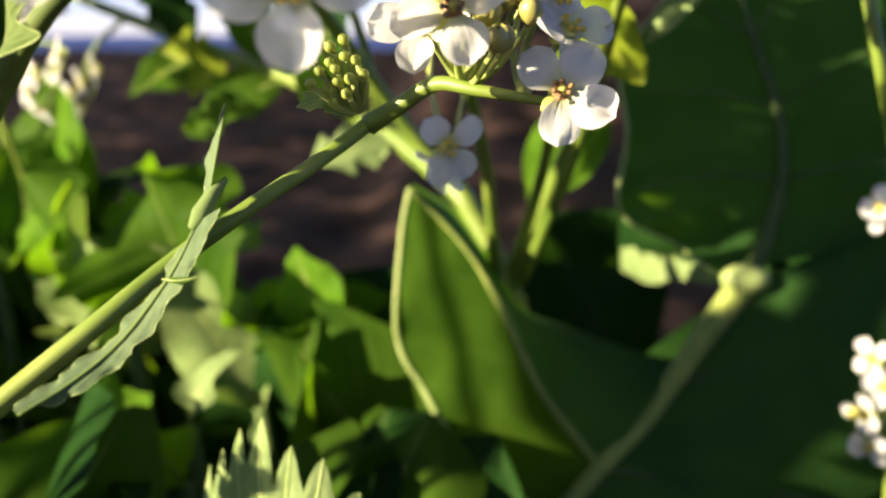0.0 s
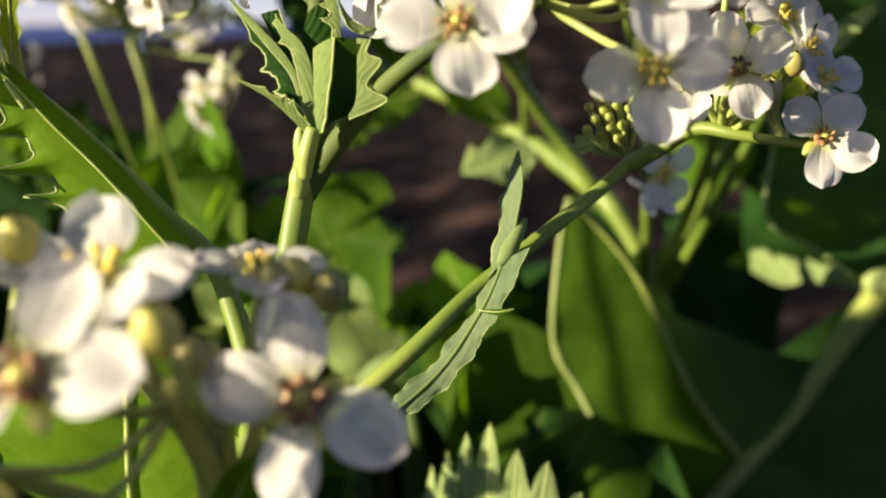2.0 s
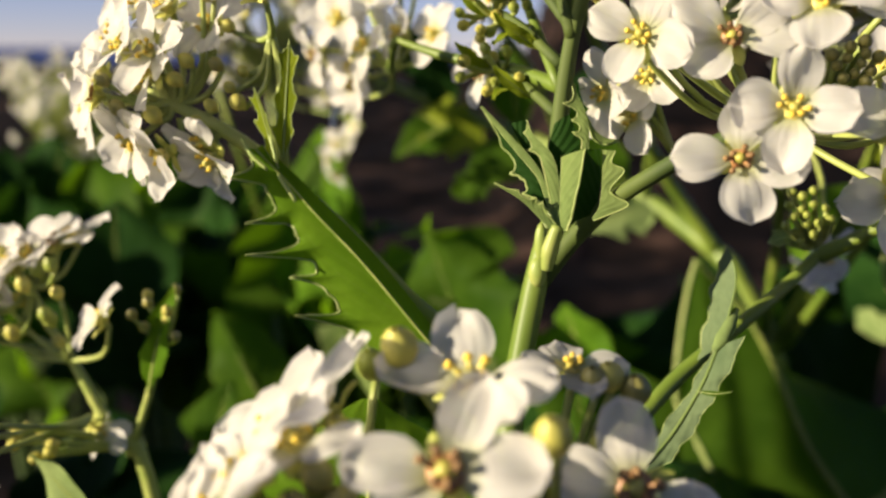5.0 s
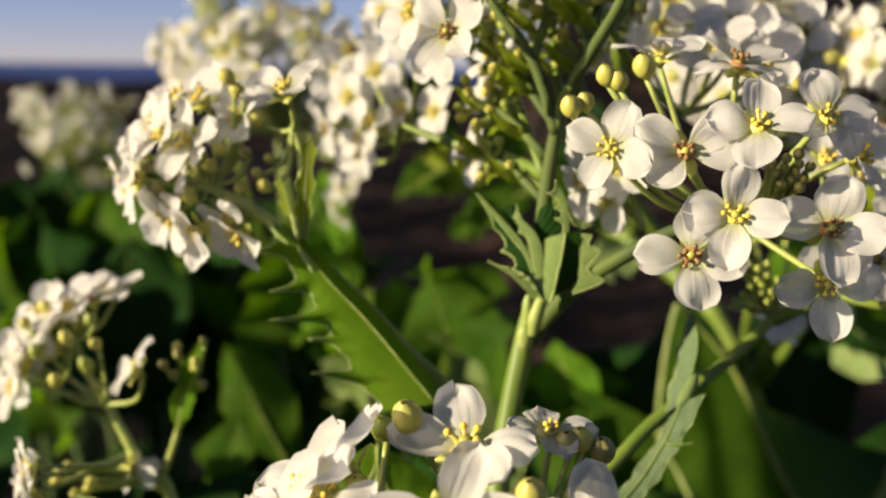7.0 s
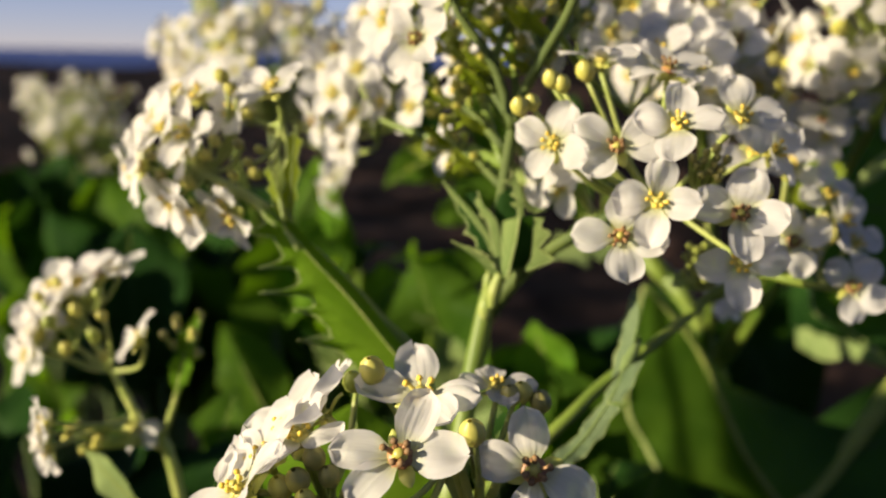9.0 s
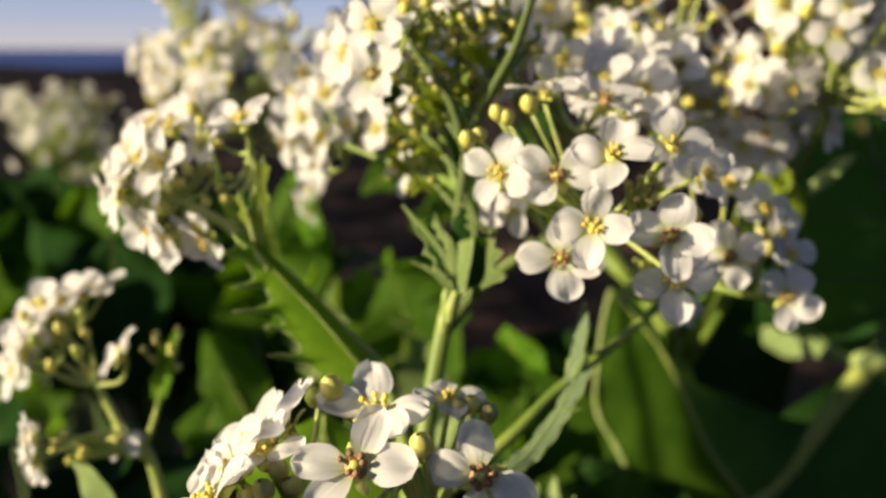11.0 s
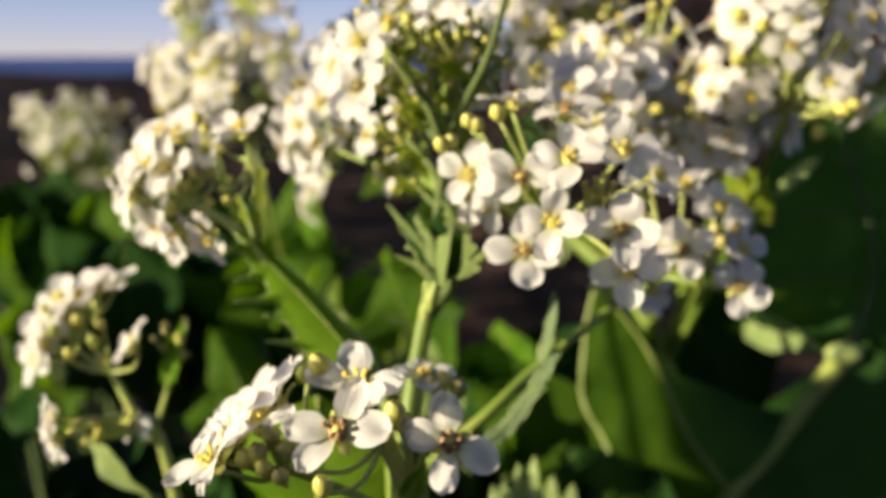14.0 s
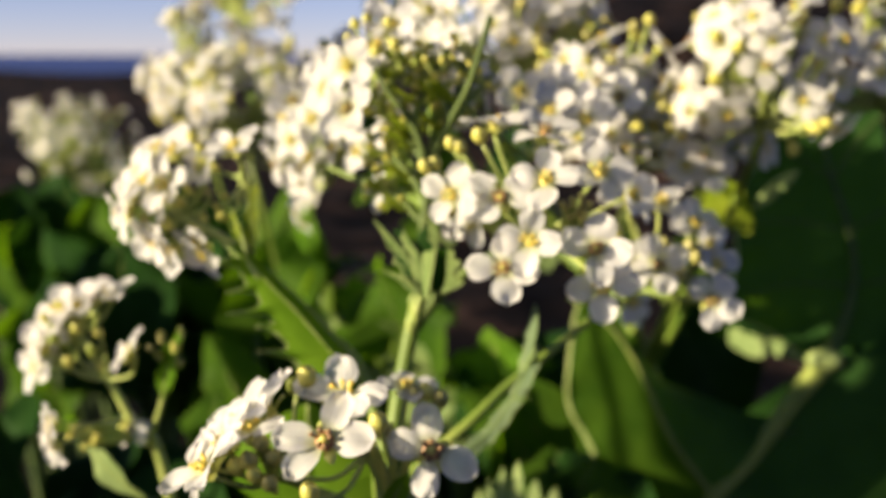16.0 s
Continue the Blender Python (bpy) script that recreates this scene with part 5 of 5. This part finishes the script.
    # sunlit half gets the lighter green, the rest of the leaf its shaded copy
    lobe = part("lobe", bm, [LEAF, LEAF_WAXY_SHADED], ob, "upright bright green lobe with a pale rolled edge")
    part("margin", tube(rim, [0.0009, 0.0010, 0.0007], 7, 1), MARGIN, lobe)
    part("rib", tube([vein(k / 12) + Vector((0, -0.0006, 0)) for k in range(13)], [0.0013, 0.0012, 0.0010, 0.0004], 8, 3), RIB, lobe)
    # broad lower blade on the far side of the rib
    far = along_line([(0.0330, 0.3200, 0.2900), (0.0828, 0.3260, 0.2941), (0.1193, 0.3320, 0.3084), (0.1500, 0.3400, 0.3334), (0.1560, 0.3480, 0.3720), (0.1310, 0.3500, 0.3970), (0.1000, 0.3480, 0.3850)])
    bm = bmesh.new()
    half_blade(bm, rib, far, None, 0, 0, 0.08, 0.0030, 2.0, (0.1, -0.9, 0.5), 50, 18, 43)
    blade = part("blade", bm, LEAF_WAXY_SHADED, ob)
    for u, w in ((0.25, 0.95), (0.60, 0.9)):
        a, b = rib(u), far(u + 0.10)
        part("rib", tube([a + Vector((0, -0.001, 0)), a.lerp(b, 0.5 * w) + Vector((0, -0.0030, 0.0015)), a.lerp(b, w)], [0.0009, 0.0006, 0.0003], 7, 6), LEAF_STALK, blade)
    # the upper blade, to both sides of the rising rib
    near = along_line([(0.0790, 0.3480, 0.3810), (0.0611, 0.3450, 0.3935), (0.0453, 0.3350, 0.4024), (0.0420, 0.3320, 0.4134), (0.0444, 0.3350, 0.4305), (0.0432, 0.3450, 0.4473), (0.0550, 0.3600, 0.4668), (0.0760, 0.3780, 0.4860)])
    back = along_line([(0.0920, 0.3490, 0.3860), (0.1269, 0.3450, 0.3961), (0.1520, 0.3400, 0.4185), (0.1540, 0.3500, 0.4527), (0.1350, 0.3700, 0.4850), (0.0900, 0.3800, 0.5000)])
    bm = bmesh.new()
    rim = half_blade(bm, upper, near, None, 0, 0, -0.10, 0.0035, 2.5, (-0.2, -0.95, 0.2), 60, 18, 44)
    half_blade(bm, upper, back, None, 0, 0, -0.06, 0.0030, 2.0, (0.0, -0.95, 0.2), 50, 16, 45)
    blade = part("blade", bm, LEAF_WAXY_SHADED, ob)
    part("margin", tube(rim, [0.0005, 0.0006, 0.0005], 6, 1), MARGIN, blade)
    for u in (0.30, 0.55, 0.78):
        for side in (near, back):
            a, b = upper(u), side(u + 0.12)
            part("rib", tube([a, a.lerp(b, 0.45) + Vector((0, 0.003, 0.002)), a.lerp(b, 0.85) + Vector((0, 0.001, 0))], [0.0007, 0.0005, 0.0003], 6, 5), LEAF_STALK, blade)
    # ruffled strip of the edge that turns up into the sun; its paleness is that sunlight, coloured in
    low = along_line([(0.0800, 0.3500, 0.3780), (0.0683, 0.3750, 0.3750), (0.0606, 0.3900, 0.3700), (0.0519, 0.4050, 0.3720)])
    high = along_line([(0.0787, 0.3500, 0.3853), (0.0681, 0.3750, 0.3816), (0.0602, 0.3900, 0.3805), (0.0516, 0.4050, 0.3808)])
    bm = bmesh.new()
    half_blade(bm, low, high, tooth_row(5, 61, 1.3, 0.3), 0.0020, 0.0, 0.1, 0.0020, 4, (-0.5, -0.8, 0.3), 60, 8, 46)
    part("lobe", bm, LEAF_PALE, ob, "ruffled edge, sunlight put into its pale colour")


lobed_leaf()
# these two leaves fill dark hollows; the shade is in their colour
big_leaf("wide green leaf low in the shade, coloured dark for it", [(0.05, 0.42, 0.0), (0.035, 0.39, 0.2)], (0.030, 0.375, 0.270), (0.205, 0.440, 0.350), 0.060, (0.65, -0.9, 0.4), 0.06, 0, 0, 0.0, 0.10, LEAF_SHADED, 0, 0, 40, 16, 0.45, 43)
big_leaf("green leaf in the hollow behind the ribs, coloured dark for shade", [(0.06, 0.50, 0.0), (0.055, 0.48, 0.2)], (0.060, 0.460, 0.310), (0.022, 0.455, 0.384), 0.050, (0.75, -0.7, 0.2), 0.05, 3, 0.1, 0.2, 0.25, LEAF_SHADED, 0.0008, 0, 44, 14, 0.5, 98)
big_leaf("mid green leaf under the flowers", [(-0.01, 0.42, 0.0), (-0.01, 0.40, 0.2)], (-0.0162, 0.375, 0.299), (-0.0525, 0.3925, 0.368), 0.034, (-0.3, -1, 0.5), 0.05, 3, 0.2, -0.2, 0.24, LEAF, 0.0012, 0, 40, 14, 0.45, 44)
big_leaf("yellow-green leaf, side light put into its colour", [(-0.04, 0.42, 0.0), (-0.045, 0.41, 0.2)], (-0.0490, 0.3550, 0.3520), (-0.0630, 0.3550, 0.3880), 0.015, (-0.6, -1, 0.5), 0.05, 3, 0.3, 0.2, 0.14, LEAF_LIT, 0.0010, 0, 40, 14, 0.5, 45)
broad = thing("large_leaf", None, "broad yellow-green leaf with upright veins behind the flowers", "leaf", "large leaves")
mid_rib, sides = along_line([(-0.0859, 0.1240, 0.3862), (-0.0868, 0.1250, 0.4016), (-0.0868, 0.1260, 0.4132), (-0.0869, 0.1270, 0.4241)]), (along_line([(-0.0885, 0.1240, 0.3862), (-0.1039, 0.1240, 0.4017), (-0.1040, 0.1250, 0.4133), (-0.0883, 0.1270, 0.4239)]), along_line([(-0.0833, 0.1240, 0.3863), (-0.0702, 0.1280, 0.4007), (-0.0734, 0.1300, 0.4120), (-0.0859, 0.1280, 0.4237)]))
bm = bmesh.new()
for n, side in enumerate(sides):
    half_blade(bm, mid_rib, side, tooth_row(5, 70 + n, 1.4, 0.3), 0.0012, 0.0006, 0.08, 0.0008, 2.0, (-0.4, -0.9, 0.2), 50, 14, 71 + n)
blade = part("blade", bm, LEAF_SPINY, broad)
part("rib", tube([mid_rib(k / 10) + Vector((0, -0.0003, 0)) for k in range(11)], [0.0006, 0.0005, 0.0003], 7, 2), STALK, blade)
for side in sides:
    part("rib", tube([mid_rib(k / 10).lerp(side(k / 10), 0.48 * math.sin(math.pi * min(1.0, 0.12 + 0.1 * k))) + Vector((0, -0.0006, 0)) for k in range(10)], [0.00035, 0.0003, 0.0002], 6, 2), STALK, blade)
part("leaf_stalk", tube([(-0.075, 0.15, -0.01), (-0.079, 0.135, 0.25), (-0.0859, 0.124, 0.3862)], [0.0040, 0.0032, 0.0022], 9, 6, 0.05), LEAF_STALK, broad)
young = thing("young_leaf", None, "pale pleated young leaf with pointed fingers", "leaf")
part("leaf_stalk", tube([(-0.03, 0.21, 0.0), (-0.034, 0.19, 0.25), (-0.0345, 0.1850, 0.350)], [0.004, 0.003, 0.002], 8, 6), STEM, young)
fan_leaf(young, (-0.0345, 0.1850, 0.348), (-0.0362, 0.1880, 0.3900), 0.0200, (-0.45, -1, 0.3), 7, 0.22, 46, LEAF_PALE)
big_leaf("broad wavy green leaf behind the stems", [(-0.06, 0.36, 0.0), (-0.06, 0.33, 0.2)], (-0.085, 0.370, 0.340), (-0.1180, 0.365, 0.416), 0.034, (-0.5, -1, 0.4), 0.06, 6, 0.35, 0.2, 0.65, LEAF, 0.0004, 0, 44, 14, 0.5, 47)
big_leaf("broad wavy green leaf beside the soil", [(-0.13, 0.44, 0.0), (-0.14, 0.42, 0.2)], (-0.146, 0.400, 0.309), (-0.182, 0.406, 0.418), 0.041, (-0.5, -1, 0.3), 0.06, 6, 0.35, 0.2, 0.55, LEAF, 0.0004, 0, 44, 14, 0.5, 48)
big_leaf("upright green leaf against the bare soil", [(-0.15, 0.47, 0.0), (-0.155, 0.45, 0.2)], (-0.168, 0.430, 0.345), (-0.182, 0.440, 0.440), 0.030, (-0.5, -1, 0.2), 0.04, 0, 0, 0.2, 0.08, LEAF, 0.0012, 0, 40, 12, 0.55, 49)
leaf(back_right, (0.0150, 0.338, 0.407), (0.0390, 0.350, 0.4360), 0.0130, (-0.5, -1, 0.2), 0.04, 0, 0, 0.3, 0.08, LEAF_LIT, 0.0010, 0, 40, 12, 0.5, 50, label="bright green leaf at the branching")
leaf(back_right, (0.0425, 0.2800, 0.4463), (0.0235, 0.2780, 0.4697), 0.0105, (-0.75, -0.6, 0.3), 0.04, 3, 0.2, 0.15, 0.15, LEAF_YELLOW, 0.0003, 0, 40, 12, 0.5, 51, label="yellow-green jagged leaf lit by the sun")
leaf(back_right, (0.0414, 0.2750, 0.4563), (0.0570, 0.2720, 0.4716), 0.0030, (-0.5, -0.8, 0.4), 0.04, 0, 0, 0.2, 0.1, LEAF_PALE, 0.0003, 0, 40, 10, 0.5, 52)
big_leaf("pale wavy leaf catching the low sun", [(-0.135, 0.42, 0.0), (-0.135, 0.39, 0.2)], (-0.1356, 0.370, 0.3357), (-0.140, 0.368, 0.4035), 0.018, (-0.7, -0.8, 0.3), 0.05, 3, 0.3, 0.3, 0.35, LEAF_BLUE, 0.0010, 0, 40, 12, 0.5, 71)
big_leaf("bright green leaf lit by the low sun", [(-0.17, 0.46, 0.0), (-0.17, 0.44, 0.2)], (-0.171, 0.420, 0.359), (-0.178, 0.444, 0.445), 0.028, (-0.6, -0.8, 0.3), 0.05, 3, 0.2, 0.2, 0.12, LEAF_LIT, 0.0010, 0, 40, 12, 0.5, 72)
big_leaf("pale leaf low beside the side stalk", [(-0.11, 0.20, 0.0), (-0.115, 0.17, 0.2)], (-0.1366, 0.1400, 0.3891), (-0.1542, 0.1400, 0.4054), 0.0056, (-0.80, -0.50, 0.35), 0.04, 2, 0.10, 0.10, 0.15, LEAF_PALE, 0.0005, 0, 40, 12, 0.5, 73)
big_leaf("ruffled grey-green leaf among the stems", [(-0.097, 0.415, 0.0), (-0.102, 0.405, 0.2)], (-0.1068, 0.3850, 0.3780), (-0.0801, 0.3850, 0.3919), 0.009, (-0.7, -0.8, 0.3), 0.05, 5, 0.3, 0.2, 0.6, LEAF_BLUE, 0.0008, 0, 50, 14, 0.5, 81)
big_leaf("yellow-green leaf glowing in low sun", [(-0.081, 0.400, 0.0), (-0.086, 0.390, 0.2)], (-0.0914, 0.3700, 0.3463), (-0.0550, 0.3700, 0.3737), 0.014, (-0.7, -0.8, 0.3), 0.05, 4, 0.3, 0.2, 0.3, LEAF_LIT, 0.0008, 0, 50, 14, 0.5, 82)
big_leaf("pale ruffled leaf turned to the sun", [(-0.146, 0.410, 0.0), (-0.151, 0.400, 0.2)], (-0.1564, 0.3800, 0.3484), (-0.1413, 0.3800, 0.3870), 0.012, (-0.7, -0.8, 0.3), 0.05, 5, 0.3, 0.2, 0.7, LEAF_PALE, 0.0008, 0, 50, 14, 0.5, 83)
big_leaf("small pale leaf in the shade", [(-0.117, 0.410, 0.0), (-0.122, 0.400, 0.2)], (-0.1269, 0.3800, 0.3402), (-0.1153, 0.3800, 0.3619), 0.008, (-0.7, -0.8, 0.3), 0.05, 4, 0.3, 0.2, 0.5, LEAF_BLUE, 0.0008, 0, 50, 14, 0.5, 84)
big_leaf("bright green leaf, light from behind put into its colour", [(-0.178, 0.430, 0.0), (-0.183, 0.420, 0.2)], (-0.1877, 0.4000, 0.3695), (-0.1566, 0.4000, 0.4029), 0.020, (-0.7, -0.8, 0.3), 0.05, 4, 0.3, 0.2, 0.3, LEAF_LIT, 0.0008, 0, 50, 14, 0.5, 85)
big_leaf("bright green leaf beside bare soil, sunlight in its colour", [(-0.148, 0.440, 0.0), (-0.153, 0.430, 0.2)], (-0.1581, 0.4100, 0.3701), (-0.1296, 0.4100, 0.3951), 0.016, (-0.7, -0.8, 0.3), 0.05, 4, 0.3, 0.2, 0.3, LEAF_LIT, 0.0008, 0, 50, 14, 0.5, 86)
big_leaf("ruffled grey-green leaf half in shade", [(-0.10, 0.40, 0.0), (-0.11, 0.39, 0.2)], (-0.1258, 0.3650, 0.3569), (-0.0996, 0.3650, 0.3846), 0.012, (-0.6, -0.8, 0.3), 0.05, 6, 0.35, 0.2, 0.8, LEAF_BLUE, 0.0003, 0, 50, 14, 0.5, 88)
big_leaf("mid green leaf leaning towards the sun", [(0.02, 0.36, 0.0), (0.018, 0.35, 0.2)], (-0.0091, 0.3350, 0.2931), (-0.0588, 0.3350, 0.3586), 0.016, (-0.45, -0.9, 0.3), 0.05, 3, 0.15, 0.3, 0.2, LEAF, 0.0005, 0, 50, 14, 0.5, 89)
big_leaf("broad mid green leaf with a dark midrib", [(0.01, 0.36, 0.0), (0.005, 0.35, 0.2)], (-0.0060, 0.3350, 0.2900), (-0.0560, 0.3450, 0.3740), 0.0270, (-0.30, -0.9, 0.35), 0.04, 0, 0, -0.10, 0.10, LEAF, 0.0007, 0, 44, 14, 0.48, 95)
big_leaf("grey-green wavy leaf lying behind the branch", [(-0.05, 0.38, 0.0), (-0.06, 0.37, 0.2)], (-0.0780, 0.3600, 0.3300), (-0.1080, 0.3600, 0.3820), 0.0170, (0.15, -0.9, 0.30), 0.04, 0, 0, 0.15, 0.30, LEAF_BLUE, 0.0006, 0, 44, 14, 0.5, 96)
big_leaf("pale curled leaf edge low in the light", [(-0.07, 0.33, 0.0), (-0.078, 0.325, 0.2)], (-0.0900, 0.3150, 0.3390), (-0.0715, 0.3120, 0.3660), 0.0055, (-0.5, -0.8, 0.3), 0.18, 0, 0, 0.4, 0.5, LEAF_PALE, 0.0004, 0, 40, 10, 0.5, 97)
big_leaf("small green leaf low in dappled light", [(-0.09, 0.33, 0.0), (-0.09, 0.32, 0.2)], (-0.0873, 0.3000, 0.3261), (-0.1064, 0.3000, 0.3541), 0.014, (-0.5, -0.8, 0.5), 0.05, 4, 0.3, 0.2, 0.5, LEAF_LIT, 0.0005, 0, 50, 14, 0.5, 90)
big_leaf("mid green leaf rising beside the side stalk", [(-0.13, 0.33, 0.0), (-0.14, 0.31, 0.2)], (-0.1738, 0.2750, 0.3321), (-0.1645, 0.2750, 0.3772), 0.0150, (-0.5, -0.8, 0.3), 0.05, 3, 0.25, 0.2, 0.25, LEAF, 0.0005, 0, 50, 14, 0.5, 91)
big_leaf("broad green leaf with one sunlit edge", [(-0.14, 0.40, 0.0), (-0.15, 0.38, 0.2)], (-0.1636, 0.3300, 0.3384), (-0.1907, 0.3350, 0.3858), 0.0150, (0.05, -0.9, 0.3), 0.05, 3, 0.15, -0.5, 0.2, LEAF, 0.0005, 0, 50, 14, 0.5, 92)
part("branch", tube([NODE, (0.022, 0.318, 0.418), (0.031, 0.295, 0.444)], [0.0026, 0.0022, 0.0016], 8, 5), STEM, back_right)

# ---- a head at the far side, seen at first only ----
edge_stalk = thing("flowering_stalk", None, "cream flowers on a stalk beside the dark leaf", "plant")
part("stem", tube([(0.125, 0.31, 0.0), (0.122, 0.30, 0.25), (0.116, 0.293, 0.355), (0.1145, 0.292, 0.395), (0.1140, 0.292, 0.412)], [0.004, 0.003, 0.0018, 0.0014, 0.0010], 8, 6), STEM, edge_stalk)
for n, (x, z, yaw, up) in enumerate(((0.1075, 0.4134, -50, 10), (0.1082, 0.3720, -50, 5), (0.1075, 0.3560, -50, -10), (0.1090, 0.3470, -40, -25), (0.1120, 0.3640, -10, 10))):
    flower(edge_stalk, (0.1150, 0.293, 0.365 if z < 0.40 else 0.410), (x, 0.290, z), yaw, up, 40 * n, scale=0.85)
bud(edge_stalk, (0.1150, 0.293, 0.365), (0.1045, 0.289, 0.3570), -50, 0, 0.9)


# ---- leafy growth round the stems ----
def clump(label, place, count, height, spread, seed, material, long=0.11, wide=0.042, turn=(0, 360)):
    ob = thing("leafy_plant", None, label, "plant", "leafy plants")
    rnd = random.Random(seed)
    root = Vector((place[0], place[1], -0.02))
    for k in range(count):
        a = radians(turn[0] + (turn[1] - turn[0]) * (k + rnd.uniform(0.1, 0.9)) / count)
        out = Vector((math.cos(a), math.sin(a), 0))
        reach = spread * rnd.uniform(0.35, 1.0)
        top = root + out * reach + Vector((0, 0, 0.02 + height * rnd.uniform(0.80, 1.0)))
        base = top - (out * rnd.uniform(0.25, 0.7) + Vector((0, 0, rnd.uniform(0.5, 1.0)))).normalized() * long * rnd.uniform(0.75, 1.1)
        blade = leaf(ob, base, top, wide * rnd.uniform(0.75, 1.1), (Vector((-0.4, -0.8, 0.5)) + out * 0.5 + Vector((rnd.uniform(-0.4, 0.4), 0, 0))), 0.07, rnd.choice((0, 5, 6)), 0.10, rnd.uniform(0.0, 0.3), 0.34, material[k % len(material)], 0.0006, 0, 36, 12, 0.5, seed * 31 + k, droop=rnd.uniform(0.0, 0.15))
        part("leaf_stalk", tube([root + out * 0.01, root.lerp(base, 0.6) + Vector((0, 0, 0.02)), base], [0.004, 0.0034, 0.0024], 7, 4), LEAF_STALK, ob)


# the darkest leaves hold the undergrowth's shade in their colour
clump("dense dark leafy plant below the flower stems", (-0.060, 0.39), 11, 0.385, 0.07, 201, [LEAF, LEAF_SHADED, LEAF])
clump("dense dark leafy plant with wavy leaves", (-0.160, 0.43), 12, 0.410, 0.07, 202, [LEAF, LEAF_SHADED, LEAF_LIT])
clump("shaded leafy plant with large leaves", (-0.250, 0.48), 13, 0.415, 0.09, 203, [LEAF_SHADED, LEAF_SHADED, LEAF])
clump("shaded leafy plant with large leaves", (-0.340, 0.60), 13, 0.420, 0.10, 204, [LEAF_SHADED, LEAF_SHADED, LEAF])
clump("leafy plant under the far flower head", (-0.450, 0.70), 15, 0.425, 0.12, 205, [LEAF_SHADED, LEAF])
clump("low dark leafy plant near the stem foot", (-0.110, 0.24), 9, 0.370, 0.05, 206, [LEAF_SHADED, LEAF])
clump("low dark leafy plant near the stem foot", (-0.030, 0.26), 8, 0.362, 0.05, 207, [LEAF_SHADED, LEAF])
clump("dark leafy plant in the shade", (0.060, 0.44), 9, 0.325, 0.08, 208, [LEAF_SHADED])
clump("dark leafy plant in the shade", (0.160, 0.43), 9, 0.46, 0.10, 209, [LEAF_SHADED])
clump("leafy plant at the edge of the bed", (-0.210, 0.27), 9, 0.375, 0.06, 210, [LEAF_SHADED, LEAF])

# sun blocker outside the view: leaves set on the rays to the huge leaf
tall = thing("leafy_plant", None, "unseen narrow-leaved plant added to shade the huge leaf", "plant", "leafy plants")
for n, (y, low, high, wide) in enumerate(((0.078, 0.455, 0.532, 0.0150), (0.062, 0.475, 0.575, 0.0095), (0.084, 0.470, 0.528, 0.0080), (0.073, 0.462, 0.520, 0.0150), (0.070, 0.545, 0.625, 0.0150))):
    x = -0.372 - 0.005 * n
    leaf(tall, (x, y + 0.002, low), (x - 0.004, y - 0.001, high), wide, (-0.84, -0.46, 0.1), 0.03, 4, 0.12, 0.2, 0.25, (LEAF, LEAF_SHADED)[n % 2], 0.0006, 0, 30, 10, 0.5, 320 + n, full=0.5)
    part("leaf_stalk", tube([(-0.385, 0.078, -0.02), (-0.383, 0.5 * (y + 0.078), 0.30), (x, y + 0.002, low)], [0.004, 0.003, 0.0018], 7, 5), LEAF_STALK, tall)
# unseen row, added to keep the low sun off the lower leaves
for x, y, high in ((-0.50, 0.10, 0.474), (-0.53, 0.22, 0.490), (-0.50, 0.34, 0.505)):
    clump("unseen leafy plant added on the sunny side for shade", (x, y), 13, high, 0.08, int(1000 * y), [LEAF, LEAF_SHADED], 0.15, 0.05)
